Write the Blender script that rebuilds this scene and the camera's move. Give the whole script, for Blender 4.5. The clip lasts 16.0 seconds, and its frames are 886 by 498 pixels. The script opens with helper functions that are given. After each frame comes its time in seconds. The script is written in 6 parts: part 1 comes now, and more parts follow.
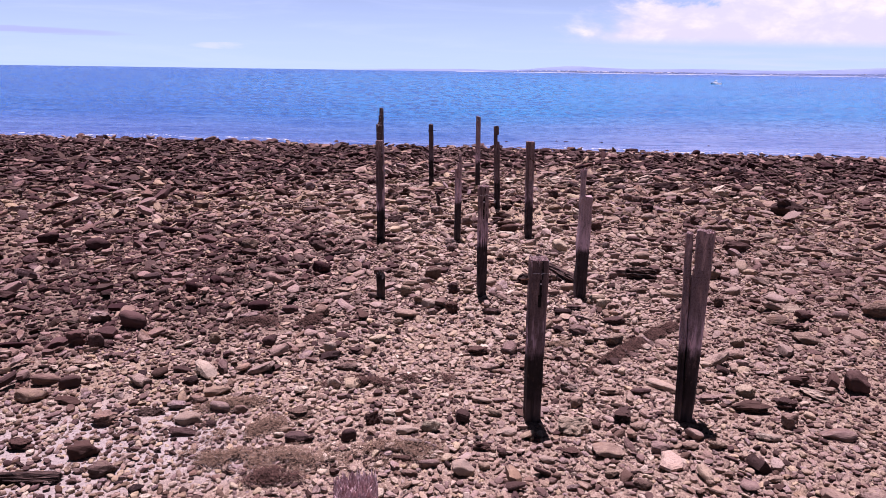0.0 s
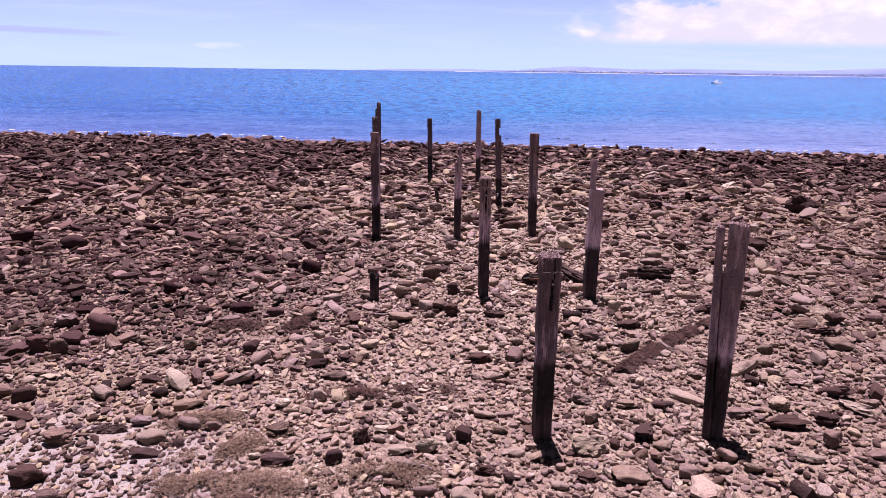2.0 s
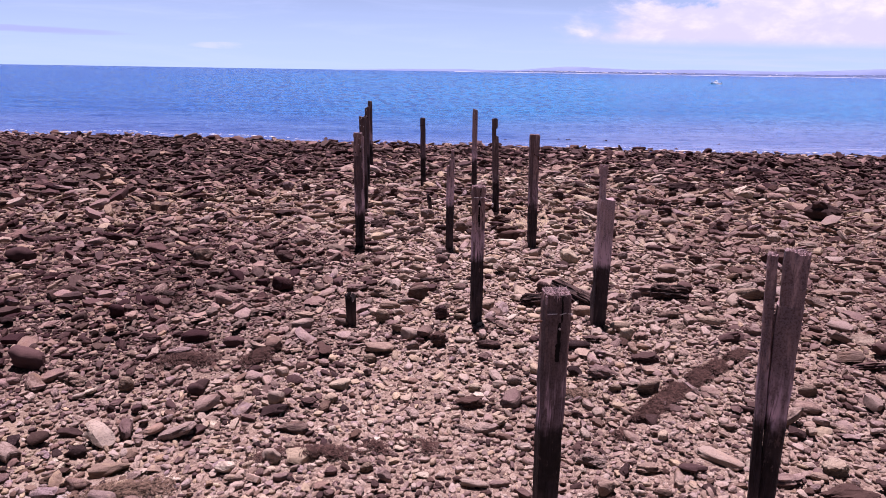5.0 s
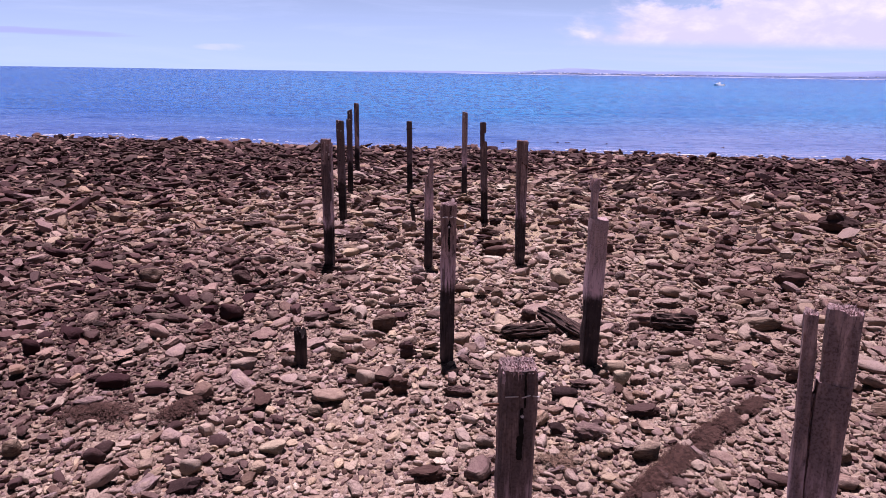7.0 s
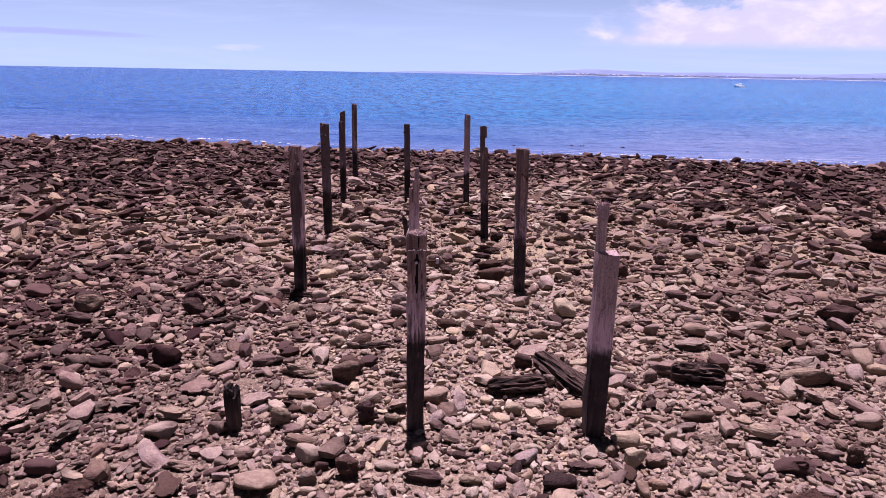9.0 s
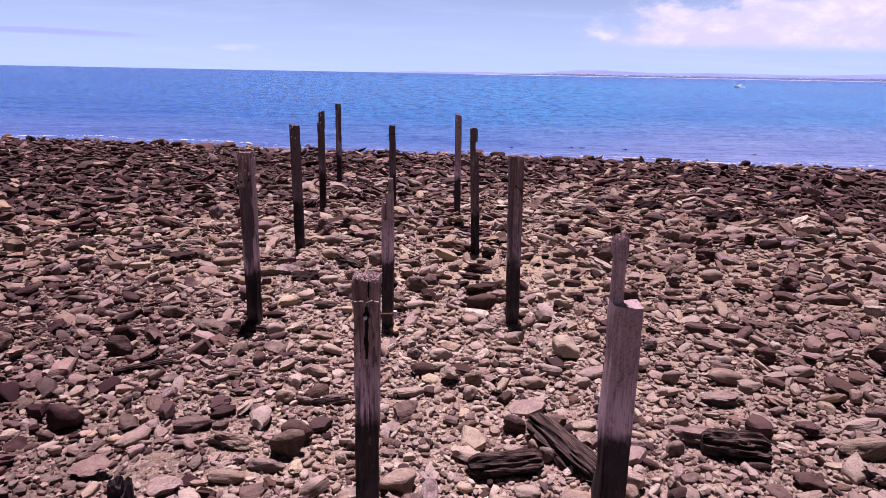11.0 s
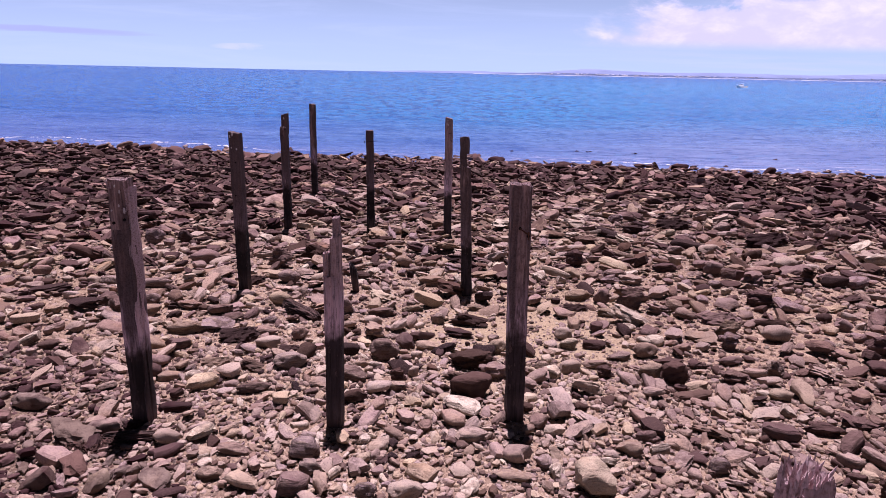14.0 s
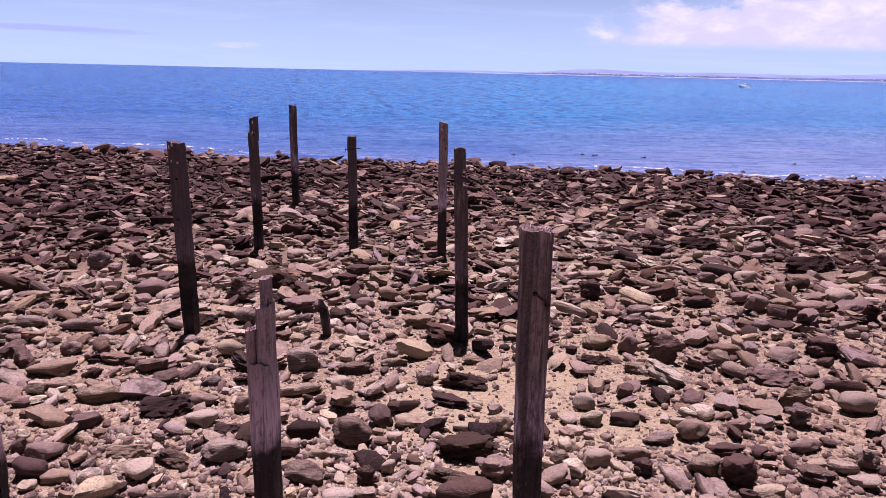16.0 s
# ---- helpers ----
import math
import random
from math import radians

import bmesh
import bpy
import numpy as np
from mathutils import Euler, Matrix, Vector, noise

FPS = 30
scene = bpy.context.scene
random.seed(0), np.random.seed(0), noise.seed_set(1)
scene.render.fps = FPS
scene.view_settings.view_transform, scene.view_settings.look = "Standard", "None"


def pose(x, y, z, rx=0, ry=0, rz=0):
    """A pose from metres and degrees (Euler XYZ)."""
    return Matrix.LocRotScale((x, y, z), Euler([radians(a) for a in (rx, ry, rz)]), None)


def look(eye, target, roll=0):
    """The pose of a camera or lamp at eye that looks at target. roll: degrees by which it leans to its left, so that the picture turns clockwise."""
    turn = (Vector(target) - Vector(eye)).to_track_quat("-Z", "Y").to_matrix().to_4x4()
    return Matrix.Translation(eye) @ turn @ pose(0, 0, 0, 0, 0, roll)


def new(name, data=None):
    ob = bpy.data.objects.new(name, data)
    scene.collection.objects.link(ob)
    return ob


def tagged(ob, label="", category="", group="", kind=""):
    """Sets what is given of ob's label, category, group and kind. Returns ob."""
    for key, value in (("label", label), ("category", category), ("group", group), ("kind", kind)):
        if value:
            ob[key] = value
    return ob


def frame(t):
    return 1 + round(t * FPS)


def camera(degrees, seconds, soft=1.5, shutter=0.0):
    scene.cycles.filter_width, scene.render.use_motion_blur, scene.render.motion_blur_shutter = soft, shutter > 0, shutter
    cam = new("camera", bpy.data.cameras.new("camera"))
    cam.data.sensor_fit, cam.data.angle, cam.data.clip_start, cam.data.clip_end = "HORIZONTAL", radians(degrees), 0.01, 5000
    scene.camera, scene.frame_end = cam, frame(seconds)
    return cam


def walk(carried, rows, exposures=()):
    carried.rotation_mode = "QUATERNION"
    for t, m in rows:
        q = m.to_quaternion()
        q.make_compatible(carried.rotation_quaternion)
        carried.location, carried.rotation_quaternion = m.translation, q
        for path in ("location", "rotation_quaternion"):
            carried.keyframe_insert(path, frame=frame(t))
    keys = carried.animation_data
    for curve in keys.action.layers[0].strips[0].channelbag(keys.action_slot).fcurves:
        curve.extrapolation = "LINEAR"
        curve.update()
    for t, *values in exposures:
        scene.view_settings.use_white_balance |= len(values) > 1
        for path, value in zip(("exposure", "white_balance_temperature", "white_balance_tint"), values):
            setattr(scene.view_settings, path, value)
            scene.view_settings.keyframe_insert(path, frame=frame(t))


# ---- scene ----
cam = camera(67.7, 16.0, soft=0.85)
PATH = [
    (0, (-0.863, 1.682, 3.666), (-0.825, 3.612, 3.144), 0.8),
    (1.5, (-0.854, 2.263, 3.459), (-0.814, 4.193, 2.938), 0.8),
    (2.5, (-0.802, 2.687, 3.371), (-0.764, 4.617, 2.849), 0.8),
    (3.5, (-0.757, 3.123, 3.331), (-0.716, 5.054, 2.809), 0.9),
    (6.3, (-0.408, 4.557, 3.286), (-0.365, 6.488, 2.766), 0.9),
    (7, (-0.197, 5.071, 3.272), (-0.162, 7.003, 2.755), 0.9),
    (8, (0.099, 5.857, 3.247), (0.099, 7.789, 2.732), 0.8),
    (9, (0.262, 6.645, 3.226), (0.249, 8.578, 2.71), 1.0),
    (11.3, (0.533, 8.475, 3.127), (0.523, 10.408, 2.612), 1.1),
    (12.5, (0.637, 9.549, 3.087), (0.626, 11.482, 2.572), 1.1),
    (13.5, (0.693, 10.487, 3.073), (0.685, 12.419, 2.556), 1.2),
    (14.5, (0.757, 11.378, 3.053), (0.747, 13.31, 2.536), 1.2),
    (15.2, (0.779, 12.0, 3.048), (0.771, 13.932, 2.528), 1.2),
    (16, (0.833, 12.796, 3.026), (0.823, 14.728, 2.507), 1.3),
]
walk(cam, [(t, look(eye, target, roll)) for t, eye, target, roll in PATH],
     exposures=[(0, 0.87, 6000, 42), (1.5, 0.94, 6000, 42), (3.5, 0.88, 6000, 42), (6.5, 0.77, 6000, 42), (16, 0.76, 6000, 42)])

# ---- light ----
SUN_ELEVATION, SUN_AZIMUTH = radians(75), radians(-4)   # azimuth from +y towards +x
world = bpy.data.worlds.new("sky")
scene.world = world
world.use_nodes = True


class Nodes:
    """Short hand for node trees."""

    def __init__(self, tree):
        self.tree = tree

    def add(self, kind, **inputs):
        n = self.tree.nodes.new(kind)
        for k, v in inputs.items():
            self.put(n.inputs[k.replace("_", " ")], v)
        return n

    def put(self, socket, v):
        if isinstance(v, bpy.types.NodeSocket):
            self.tree.links.new(v, socket)
        elif isinstance(v, tuple) and len(v) == 3 and socket.type == "RGBA":
            socket.default_value = (*v, 1)
        else:
            socket.default_value = v

    def math(self, op, a, b=0.0, c=0.0, clamp=False):
        n = self.tree.nodes.new("ShaderNodeMath")
        n.operation, n.use_clamp = op, clamp
        for s, v in zip(n.inputs, (a, b, c)):
            self.put(s, v)
        return n.outputs[0]

    def mix(self, f, a, b, blend="MIX"):
        n = self.tree.nodes.new("ShaderNodeMix")
        n.data_type, n.blend_type = "RGBA", blend
        for s, v in ((n.inputs[0], f), (n.inputs[6], a), (n.inputs[7], b)):
            self.put(s, v)
        return n.outputs[2]

    def step(self, x, lo, hi, a=0.0, b=1.0):
        n = self.tree.nodes.new("ShaderNodeMapRange")
        n.interpolation_type = "SMOOTHSTEP"
        for s, v in zip(n.inputs, (x, lo, hi, a, b)):
            self.put(s, v)
        return n.outputs[0]

    def scaled(self, vector, x, y, z):
        n = self.tree.nodes.new("ShaderNodeVectorMath")
        n.operation = "MULTIPLY"
        self.put(n.inputs[0], vector)
        n.inputs[1].default_value = (x, y, z)
        return n.outputs[0]

    def noise(self, vector, scale, detail=4.0, rough=0.55, warp=0.0):
        n = self.add("ShaderNodeTexNoise", Scale=scale, Detail=detail, Roughness=rough, Distortion=warp)
        self.put(n.inputs["Vector"], vector)
        return n.outputs[0]

    def split(self, vector):
        n = self.add("ShaderNodeSeparateXYZ")
        self.put(n.inputs[0], vector)
        return n.outputs

    def attribute(self, name):
        n = self.add("ShaderNodeAttribute")
        n.attribute_name = name
        return n.outputs

    def plus(self, a, b):
        n = self.add("ShaderNodeVectorMath")
        self.put(n.inputs[0], a)
        self.put(n.inputs[1], b)
        return n.outputs[0]

    def bump(self, height, strength, distance, normal=None):
        n = self.add("ShaderNodeBump", Strength=strength, Distance=distance, Height=height)
        if normal is not None:
            self.put(n.inputs["Normal"], normal)
        return n.outputs[0]


def build_sky():
    w = Nodes(world.node_tree)
    out = world.node_tree.nodes["Background"]
    sky = w.add("ShaderNodeTexSky")
    sky.sky_type, sky.sun_disc = "NISHITA", False
    sky.sun_elevation, sky.sun_rotation = SUN_ELEVATION, SUN_AZIMUTH
    sky.altitude, sky.air_density, sky.dust_density, sky.ozone_density = 5.0, 1.0, 0.3, 2.0
    way = w.add("ShaderNodeTexCoord").outputs["Generated"]
    x, y, z = w.split(way)
    ahead = w.math("MAXIMUM", y, 0.05)
    az, el = w.math("DIVIDE", x, ahead), w.math("DIVIDE", z, ahead)
    both = w.add("ShaderNodeCombineXYZ", X=az, Y=el).outputs[0]
    puffs = w.noise(w.scaled(both, 11, 24, 1), 1.0, 8.0, 0.62, 0.15)
    wisps = w.noise(w.scaled(both, 3, 60, 1), 1.6, 5.0, 0.6, 0.3)
    front = w.step(y, 0.0, 0.2)
    # a bank of cloud over the far coast
    floor = w.step(el, 0.036, 0.054)
    side = w.math("ADD", az, w.math("MULTIPLY", w.math("SUBTRACT", puffs, 0.5), 0.28))
    bank = w.math("MULTIPLY", floor, w.step(w.math("SUBTRACT", side, w.math("MULTIPLY", el, 1.1)), 0.12, 0.24))
    ragged = w.step(w.math("ADD", w.math("ADD", puffs, w.math("MULTIPLY", w.step(az, 0.25, 0.6), 0.10)), w.math("MULTIPLY", w.step(el, 0.13, 0.04), 0.22)), 0.45, 0.52)
    lid = w.math("SUBTRACT", el, w.math("ADD", w.math("MULTIPLY", az, 0.09), w.math("MULTIPLY", w.math("SUBTRACT", puffs, 0.5), 0.09)))
    bank = w.math("MULTIPLY", w.math("MULTIPLY", bank, ragged), w.step(lid, 0.082, 0.060))
    veil = w.math("MULTIPLY", w.math("MULTIPLY", w.step(az, 0.0, 0.5), w.step(el, 0.10, 0.02)), w.step(wisps, 0.35, 0.75, 0.0, 0.35))

    def streak(az0, el0, wide, high, tilt):
        a = w.math("DIVIDE", w.math("SUBTRACT", az, az0), wide)
        slope = w.math("MULTIPLY", w.math("SUBTRACT", az, az0), tilt)
        wobble = w.math("MULTIPLY", w.math("SUBTRACT", wisps, 0.5), 0.014)
        b = w.math("DIVIDE", w.math("SUBTRACT", w.math("ADD", el, wobble), w.math("ADD", slope, el0)), high)
        r = w.math("ADD", w.math("MULTIPLY", a, a), w.math("MULTIPLY", b, b))
        return w.step(r, 1.0, 0.1)

    grey = w.math("MULTIPLY", streak(-0.60, 0.049, 0.20, 0.006, -0.03), 0.85)
    white = w.math("MULTIPLY", streak(-0.305, 0.031, 0.05, 0.006, 0.0), w.step(puffs, 0.38, 0.62, 0.0, 0.45))
    haze = w.step(z, 0.30, -0.02, 0.0, 0.90)        # sea haze, thicker towards the horizon
    clear = w.mix(haze, w.mix(1.0, sky.outputs[0], (0.17, 0.15, 0.13), "MULTIPLY"), (6.7, 9.5, 12.6))
    film = w.math("MULTIPLY", w.step(w.noise(w.scaled(both, 2.2, 26, 1), 1.3, 6.0, 0.6, 0.4), 0.46, 0.72, 0.0, 0.3), front)
    clear = w.mix(film, clear, (7.4, 9.5, 12.0))
    colour = w.mix(veil, clear, (8.0, 9.0, 11.2))
    colour = w.mix(w.math("MULTIPLY", bank, front), colour, w.mix(w.step(puffs, 0.42, 0.75), (8.4, 8.8, 10.4), (11.3, 11.4, 12.2)))
    colour = w.mix(w.math("MULTIPLY", grey, front), colour, (5.2, 6.3, 9.4))
    colour = w.mix(w.math("MULTIPLY", white, front), colour, (9.4, 10.2, 12.0))
    w.put(out.inputs["Color"], colour)
    out.inputs["Strength"].default_value = 0.05


build_sky()
sun = new("sun", bpy.data.lights.new("sun", "SUN"))
sun.data.energy, sun.data.angle, sun.data.color = 5.0, radians(0.53), (1.0, 0.95, 0.88)
SUN_WAY = Vector((math.sin(SUN_AZIMUTH) * math.cos(SUN_ELEVATION), math.cos(SUN_AZIMUTH) * math.cos(SUN_ELEVATION), math.sin(SUN_ELEVATION)))
sun.matrix_world = look(SUN_WAY * 50, (0, 0, 0))

# ---- plan ----
SEA = -0.55          # level of the water


def shore(x):
    """How far out the water's edge lies."""
    return 38.3 - 0.135 * x + 0.5 * math.sin(x * 0.33 + 1) + 0.3 * math.sin(x * 0.9)


def ground_z(x, y):
    """Height of the bed under the stones."""
    ys = y + 0.135 * x
    z = np.interp(ys, (-20, 4, 7, 9, 11.5, 14, 20, 28, 35, 38.5, 42, 60, 300), (1.4, 0.1, -0.02, -0.04, 0.01, -0.04, -0.16, -0.24, -0.36, -0.56, -0.95, -2.5, -6))
    return float(z) + 0.05 * noise.noise((x * 0.45, y * 0.45, 0)) + 0.018 * noise.noise((x * 1.7, y * 1.7, 3))


# ---- materials ----
def material(name):
    m = bpy.data.materials.new(name)
    m.use_nodes = True
    n = Nodes(m.node_tree)
    return m, n, m.node_tree.nodes["Principled BSDF"]


def place_masks(n):
    """Where algae darken the foreshore and where pale sand shows: fields of the plan in metres."""
    pos = n.add("ShaderNodeNewGeometry").outputs["Position"]
    x, y, z = n.split(pos)
    broad = n.noise(n.scaled(pos, 1, 1, 0), 0.28, 4.0, 0.6)
    wobble = n.math("MULTIPLY", n.math("SUBTRACT", broad, 0.5), 7.0)
    ys = n.math("ADD", n.math("ADD", y, n.math("MULTIPLY", x, 0.135)), wobble)
    seaward = n.step(n.math("ADD", ys, n.math("ADD", n.math("MULTIPLY", n.step(x, 3.0, -12.0), 11.0), n.math("MULTIPLY", n.step(x, 4.5, 13.0), 5.0))), 23.0, 37.0)
    seaward = n.math("MULTIPLY", seaward, n.step(n.math("ADD", y, n.math("MULTIPLY", x, 0.135)), 39.0, 34.0, 0.5, 1.0))
    dx = n.math("DIVIDE", n.math("ADD", x, 7.0), 6.2)
    dy = n.math("DIVIDE", n.math("SUBTRACT", y, 14.0), 5.2)
    r = n.math("ADD", n.math("ADD", n.math("MULTIPLY", dx, dx), n.math("MULTIPLY", dy, dy)), n.math("MULTIPLY", wobble, 0.22))
    left = n.step(r, 1.35, 0.25)
    algae = n.math("MAXIMUM", n.math("MULTIPLY", seaward, 0.86), n.math("MULTIPLY", left, 0.60))
    return pos, algae, broad


def stone_material():
    m, n, b = material("foreshore stone")
    local = n.attribute("local")["Vector"]
    tone = n.attribute("tone")["Fac"]
    info = n.add("ShaderNodeObjectInfo")
    own, _, spare = n.split(info.outputs["Color"])
    rnd = n.math("FRACT", n.math("ADD", tone, info.outputs["Random"]))
    known = n.math("SUBTRACT", 1.0, spare)          # stones whose own tone is given by their object colour
    rnd = n.math("ADD", n.math("MULTIPLY", rnd, spare), n.math("MULTIPLY", own, known))
    pos, algae, broad = place_masks(n)
    ramp = n.add("ShaderNodeValToRGB", Fac=rnd)
    stops = ((0.0, (0.018, 0.011, 0.010)), (0.11, (0.070, 0.040, 0.034)), (0.25, (0.165, 0.105, 0.084)), (0.45, (0.275, 0.195, 0.152)),
             (0.60, (0.345, 0.262, 0.186)), (0.76, (0.250, 0.176, 0.158)), (0.92, (0.400, 0.315, 0.226)), (1.0, (0.52, 0.43, 0.31)))
    el = ramp.color_ramp.elements
    while len(el) < len(stops):
        el.new(0.5)
    for e, (p, c) in zip(el, stops):
        e.position, e.color = p, (*c, 1)
    layered = n.step(n.math("FRACT", n.math("MULTIPLY", rnd, 3.7)), 0.25, 0.72)
    strata = n.noise(n.scaled(local, 5, 5, 32), 1.0, 5.0, 0.65, 0.35)
    mottle = n.noise(local, 9.0, 5.0, 0.65)
    grit = n.noise(local, 55.0, 3.0, 0.6)
    c = n.mix(n.math("MULTIPLY", layered, n.step(strata, 0.48, 0.60, 0.0, 0.72)), ramp.outputs[0], (0.066, 0.038, 0.029))
    pale = n.step(rnd, 0.06, 0.40)          # dark stones stay dark
    c = n.mix(n.math("MULTIPLY", n.step(mottle, 0.50, 0.66, 0.0, 0.52), pale), c, (0.368, 0.266, 0.174))
    c = n.mix(n.step(grit, 0.34, 0.52, 0.5, 0.0), c, (0.080, 0.052, 0.040), "MIX")
    iron = n.noise(local, 2.2, 3.0)
    c = n.mix(n.math("MULTIPLY", n.step(iron, 0.56, 0.72, 0.0, 0.4), pale), c, (0.240, 0.126, 0.056))
    odd = n.math("FRACT", n.math("MULTIPLY", rnd, 7.31))
    hue = n.math("FRACT", n.math("MULTIPLY", rnd, 13.7))
    c = n.mix(n.step(hue, 0.50, 0.9, 0.0, 0.6), c, n.mix(1.0, c, (1.06, 1.03, 0.78), "MULTIPLY"))       # tan
    c = n.mix(n.step(hue, 0.40, 0.05, 0.0, 0.6), c, n.mix(1.0, c, (0.96, 0.92, 1.02), "MULTIPLY"))      # mauve
    c = n.mix(n.step(odd, 0.80, 0.92, 0.0, 0.5), c, n.mix(1.0, c, (0.98, 0.82, 0.74), "MULTIPLY"))      # rusty
    spread = n.math("ADD", odd, n.math("MULTIPLY", n.math("SUBTRACT", n.noise(pos, 2.6, 4.0), 0.5), 0.9))
    film = n.math("MULTIPLY", n.step(n.math("SUBTRACT", n.math("MULTIPLY", algae, 1.06), spread), 0.02, 0.16), n.step(algae, 0.0, 0.25))
    c = n.mix(n.math("MULTIPLY", film, 0.86), c, (0.036, 0.015, 0.015))
    c = n.mix(n.math("MULTIPLY", algae, n.math("SUBTRACT", 0.55, n.math("MULTIPLY", film, 0.55))), c, (0.20, 0.108, 0.092))     # reddish where the weed has dried off
    x, y, z = n.split(pos)
    stain = n.math("MAXIMUM", n.math("MULTIPLY", n.step(x, -1.5, 0.5), n.step(y, 12.0, 8.0, 0.0, 0.26)), n.math("MULTIPLY", n.step(x, 0.6, 4.5, 0.0, 0.52), n.math("MULTIPLY", n.step(y, 25.0, 17.0), n.step(y, 6.5, 9.0, 0.8, 1.0))))
    c = n.mix(n.math("MULTIPLY", stain, n.step(n.noise(pos, 0.9, 4.0), 0.3, 0.6, 0.4, 1.0)), c, (0.115, 0.066, 0.052))
    mats = n.math("MULTIPLY", n.step(n.noise(n.scaled(pos, 1, 1.5, 0), 0.55, 5.0, 0.6), 0.49, 0.60, 0.0, 0.24), n.math("MULTIPLY", n.step(y, 14.0, 9.0), n.step(y, 6.5, 8.8, 0.3, 1.0)))
    c = n.mix(mats, c, (0.090, 0.050, 0.040))                  # crusts of dried weed
    dx = n.math("DIVIDE", n.math("SUBTRACT", x, 0.8), 5.5)
    dy = n.math("DIVIDE", n.math("SUBTRACT", y, 13.0), 7.0)
    r = n.math("ADD", n.math("ADD", n.math("MULTIPLY", dx, dx), n.math("MULTIPLY", dy, dy)), n.math("MULTIPLY", n.math("SUBTRACT", broad, 0.5), 2.0))
    c = n.mix(n.math("MULTIPLY", n.math("MULTIPLY", n.step(r, 1.3, 0.2, 0.0, 0.20), n.step(mottle, 0.3, 0.6)), pale), c, (0.54, 0.41, 0.30))    # dry sand dust
    c = n.mix(1.0, c, (0.985, 1.0, 1.10), "MULTIPLY")
    n.put(b.inputs["Base Color"], c)
    n.put(b.inputs["Roughness"], n.math("SUBTRACT", 0.9, n.math("MULTIPLY", film, 0.15)))
    b.inputs["Specular IOR Level"].default_value = 0.05
    bm1 = n.bump(n.math("MULTIPLY", strata, layered), 1.0, 0.05)
    bm2 = n.bump(n.math("ADD", mottle, n.math("MULTIPLY", grit, 0.5)), 0.7, 0.025, bm1)
    n.put(b.inputs["Normal"], bm2)
    return m


def gravel_material():
    m, n, b = material("shell gravel and sand")
    pos, algae, broad = place_masks(n)
    flat = n.scaled(pos, 1, 1, 0.4)
    cells = n.add("ShaderNodeTexVoronoi", Scale=26.0, Randomness=1.0)
    n.put(cells.inputs["Vector"], flat)
    fine = n.add("ShaderNodeTexVoronoi", Scale=75.0)
    n.put(fine.inputs["Vector"], flat)
    tone = n.split(cells.outputs["Color"])[0]
    ramp = n.add("ShaderNodeValToRGB", Fac=tone)
    el = ramp.color_ramp.elements
    el[0].color, el[1].color = (0.125, 0.078, 0.064, 1), (0.450, 0.345, 0.270, 1)
    e = el.new(0.45)
    e.color = (0.245, 0.165, 0.125, 1)
    e = el.new(0.8)
    e.color = (0.310, 0.220, 0.160, 1)
    c = n.mix(0.42, ramp.outputs[0], n.mix(n.split(fine.outputs["Color"])[1], (0.128, 0.078, 0.054), (0.453, 0.340, 0.240)))
    x, y, z = n.split(pos)
    dx = n.math("DIVIDE", n.math("SUBTRACT", x, 1.7), 1.7)
    dy = n.math("DIVIDE", n.math("SUBTRACT", y, 18.6), 1.8)
    r = n.math("ADD", n.math("MULTIPLY", dx, dx), n.math("MULTIPLY", dy, dy))
    sandy = n.math("MAXIMUM", n.step(r, 1.2, 0.1), n.step(broad, 0.54, 0.70, 0.0, 0.7))
    sand = n.mix(n.noise(pos, 40.0, 4.0, 0.7), (0.24, 0.175, 0.108), (0.44, 0.345, 0.220))
    c = n.mix(n.math("MULTIPLY", sandy, 0.62), n.mix(1.0, c, n.mix(n.step(y, 17.0, 12.0), (0.92, 0.90, 0.87), (0.83, 0.83, 0.87)), "MULTIPLY"), sand)
    sx = n.math("DIVIDE", n.math("ADD", x, 4.2), 1.6)
    sy = n.math("DIVIDE", n.math("SUBTRACT", y, 7.6), 1.1)
    drift = n.math("ADD", n.math("ADD", n.math("MULTIPLY", sx, sx), n.math("MULTIPLY", sy, sy)), n.math("MULTIPLY", n.math("SUBTRACT", n.noise(pos, 1.3, 4.0), 0.5), 2.5))
    c = n.mix(n.step(drift, 1.3, 0.2, 0.0, 0.6), c, n.mix(n.noise(pos, 45.0, 3.0, 0.7), (0.22, 0.19, 0.19), (0.46, 0.41, 0.40)))      # a drift of crushed shell
    c = n.mix(n.step(y, 20.0, 27.0, 0.0, 0.7), c, (0.070, 0.042, 0.034))        # bed painted darker down the foreshore, as shade in the gaps between stones
    film = n.math("MULTIPLY", algae, n.step(n.noise(pos, 2.6, 4.0), 0.22, 0.52))
    c = n.mix(n.math("MULTIPLY", film, 0.8), c, (0.038, 0.022, 0.020))
    n.put(b.inputs["Base Color"], c)
    b.inputs["Roughness"].default_value = 0.9
    b.inputs["Specular IOR Level"].default_value = 0.1
    h = n.math("ADD", n.math("MULTIPLY", cells.outputs["Distance"], -1.0), n.math("MULTIPLY", fine.outputs["Distance"], -0.5))
    n.put(b.inputs["Normal"], n.bump(h, 0.9, 0.02))
    return m


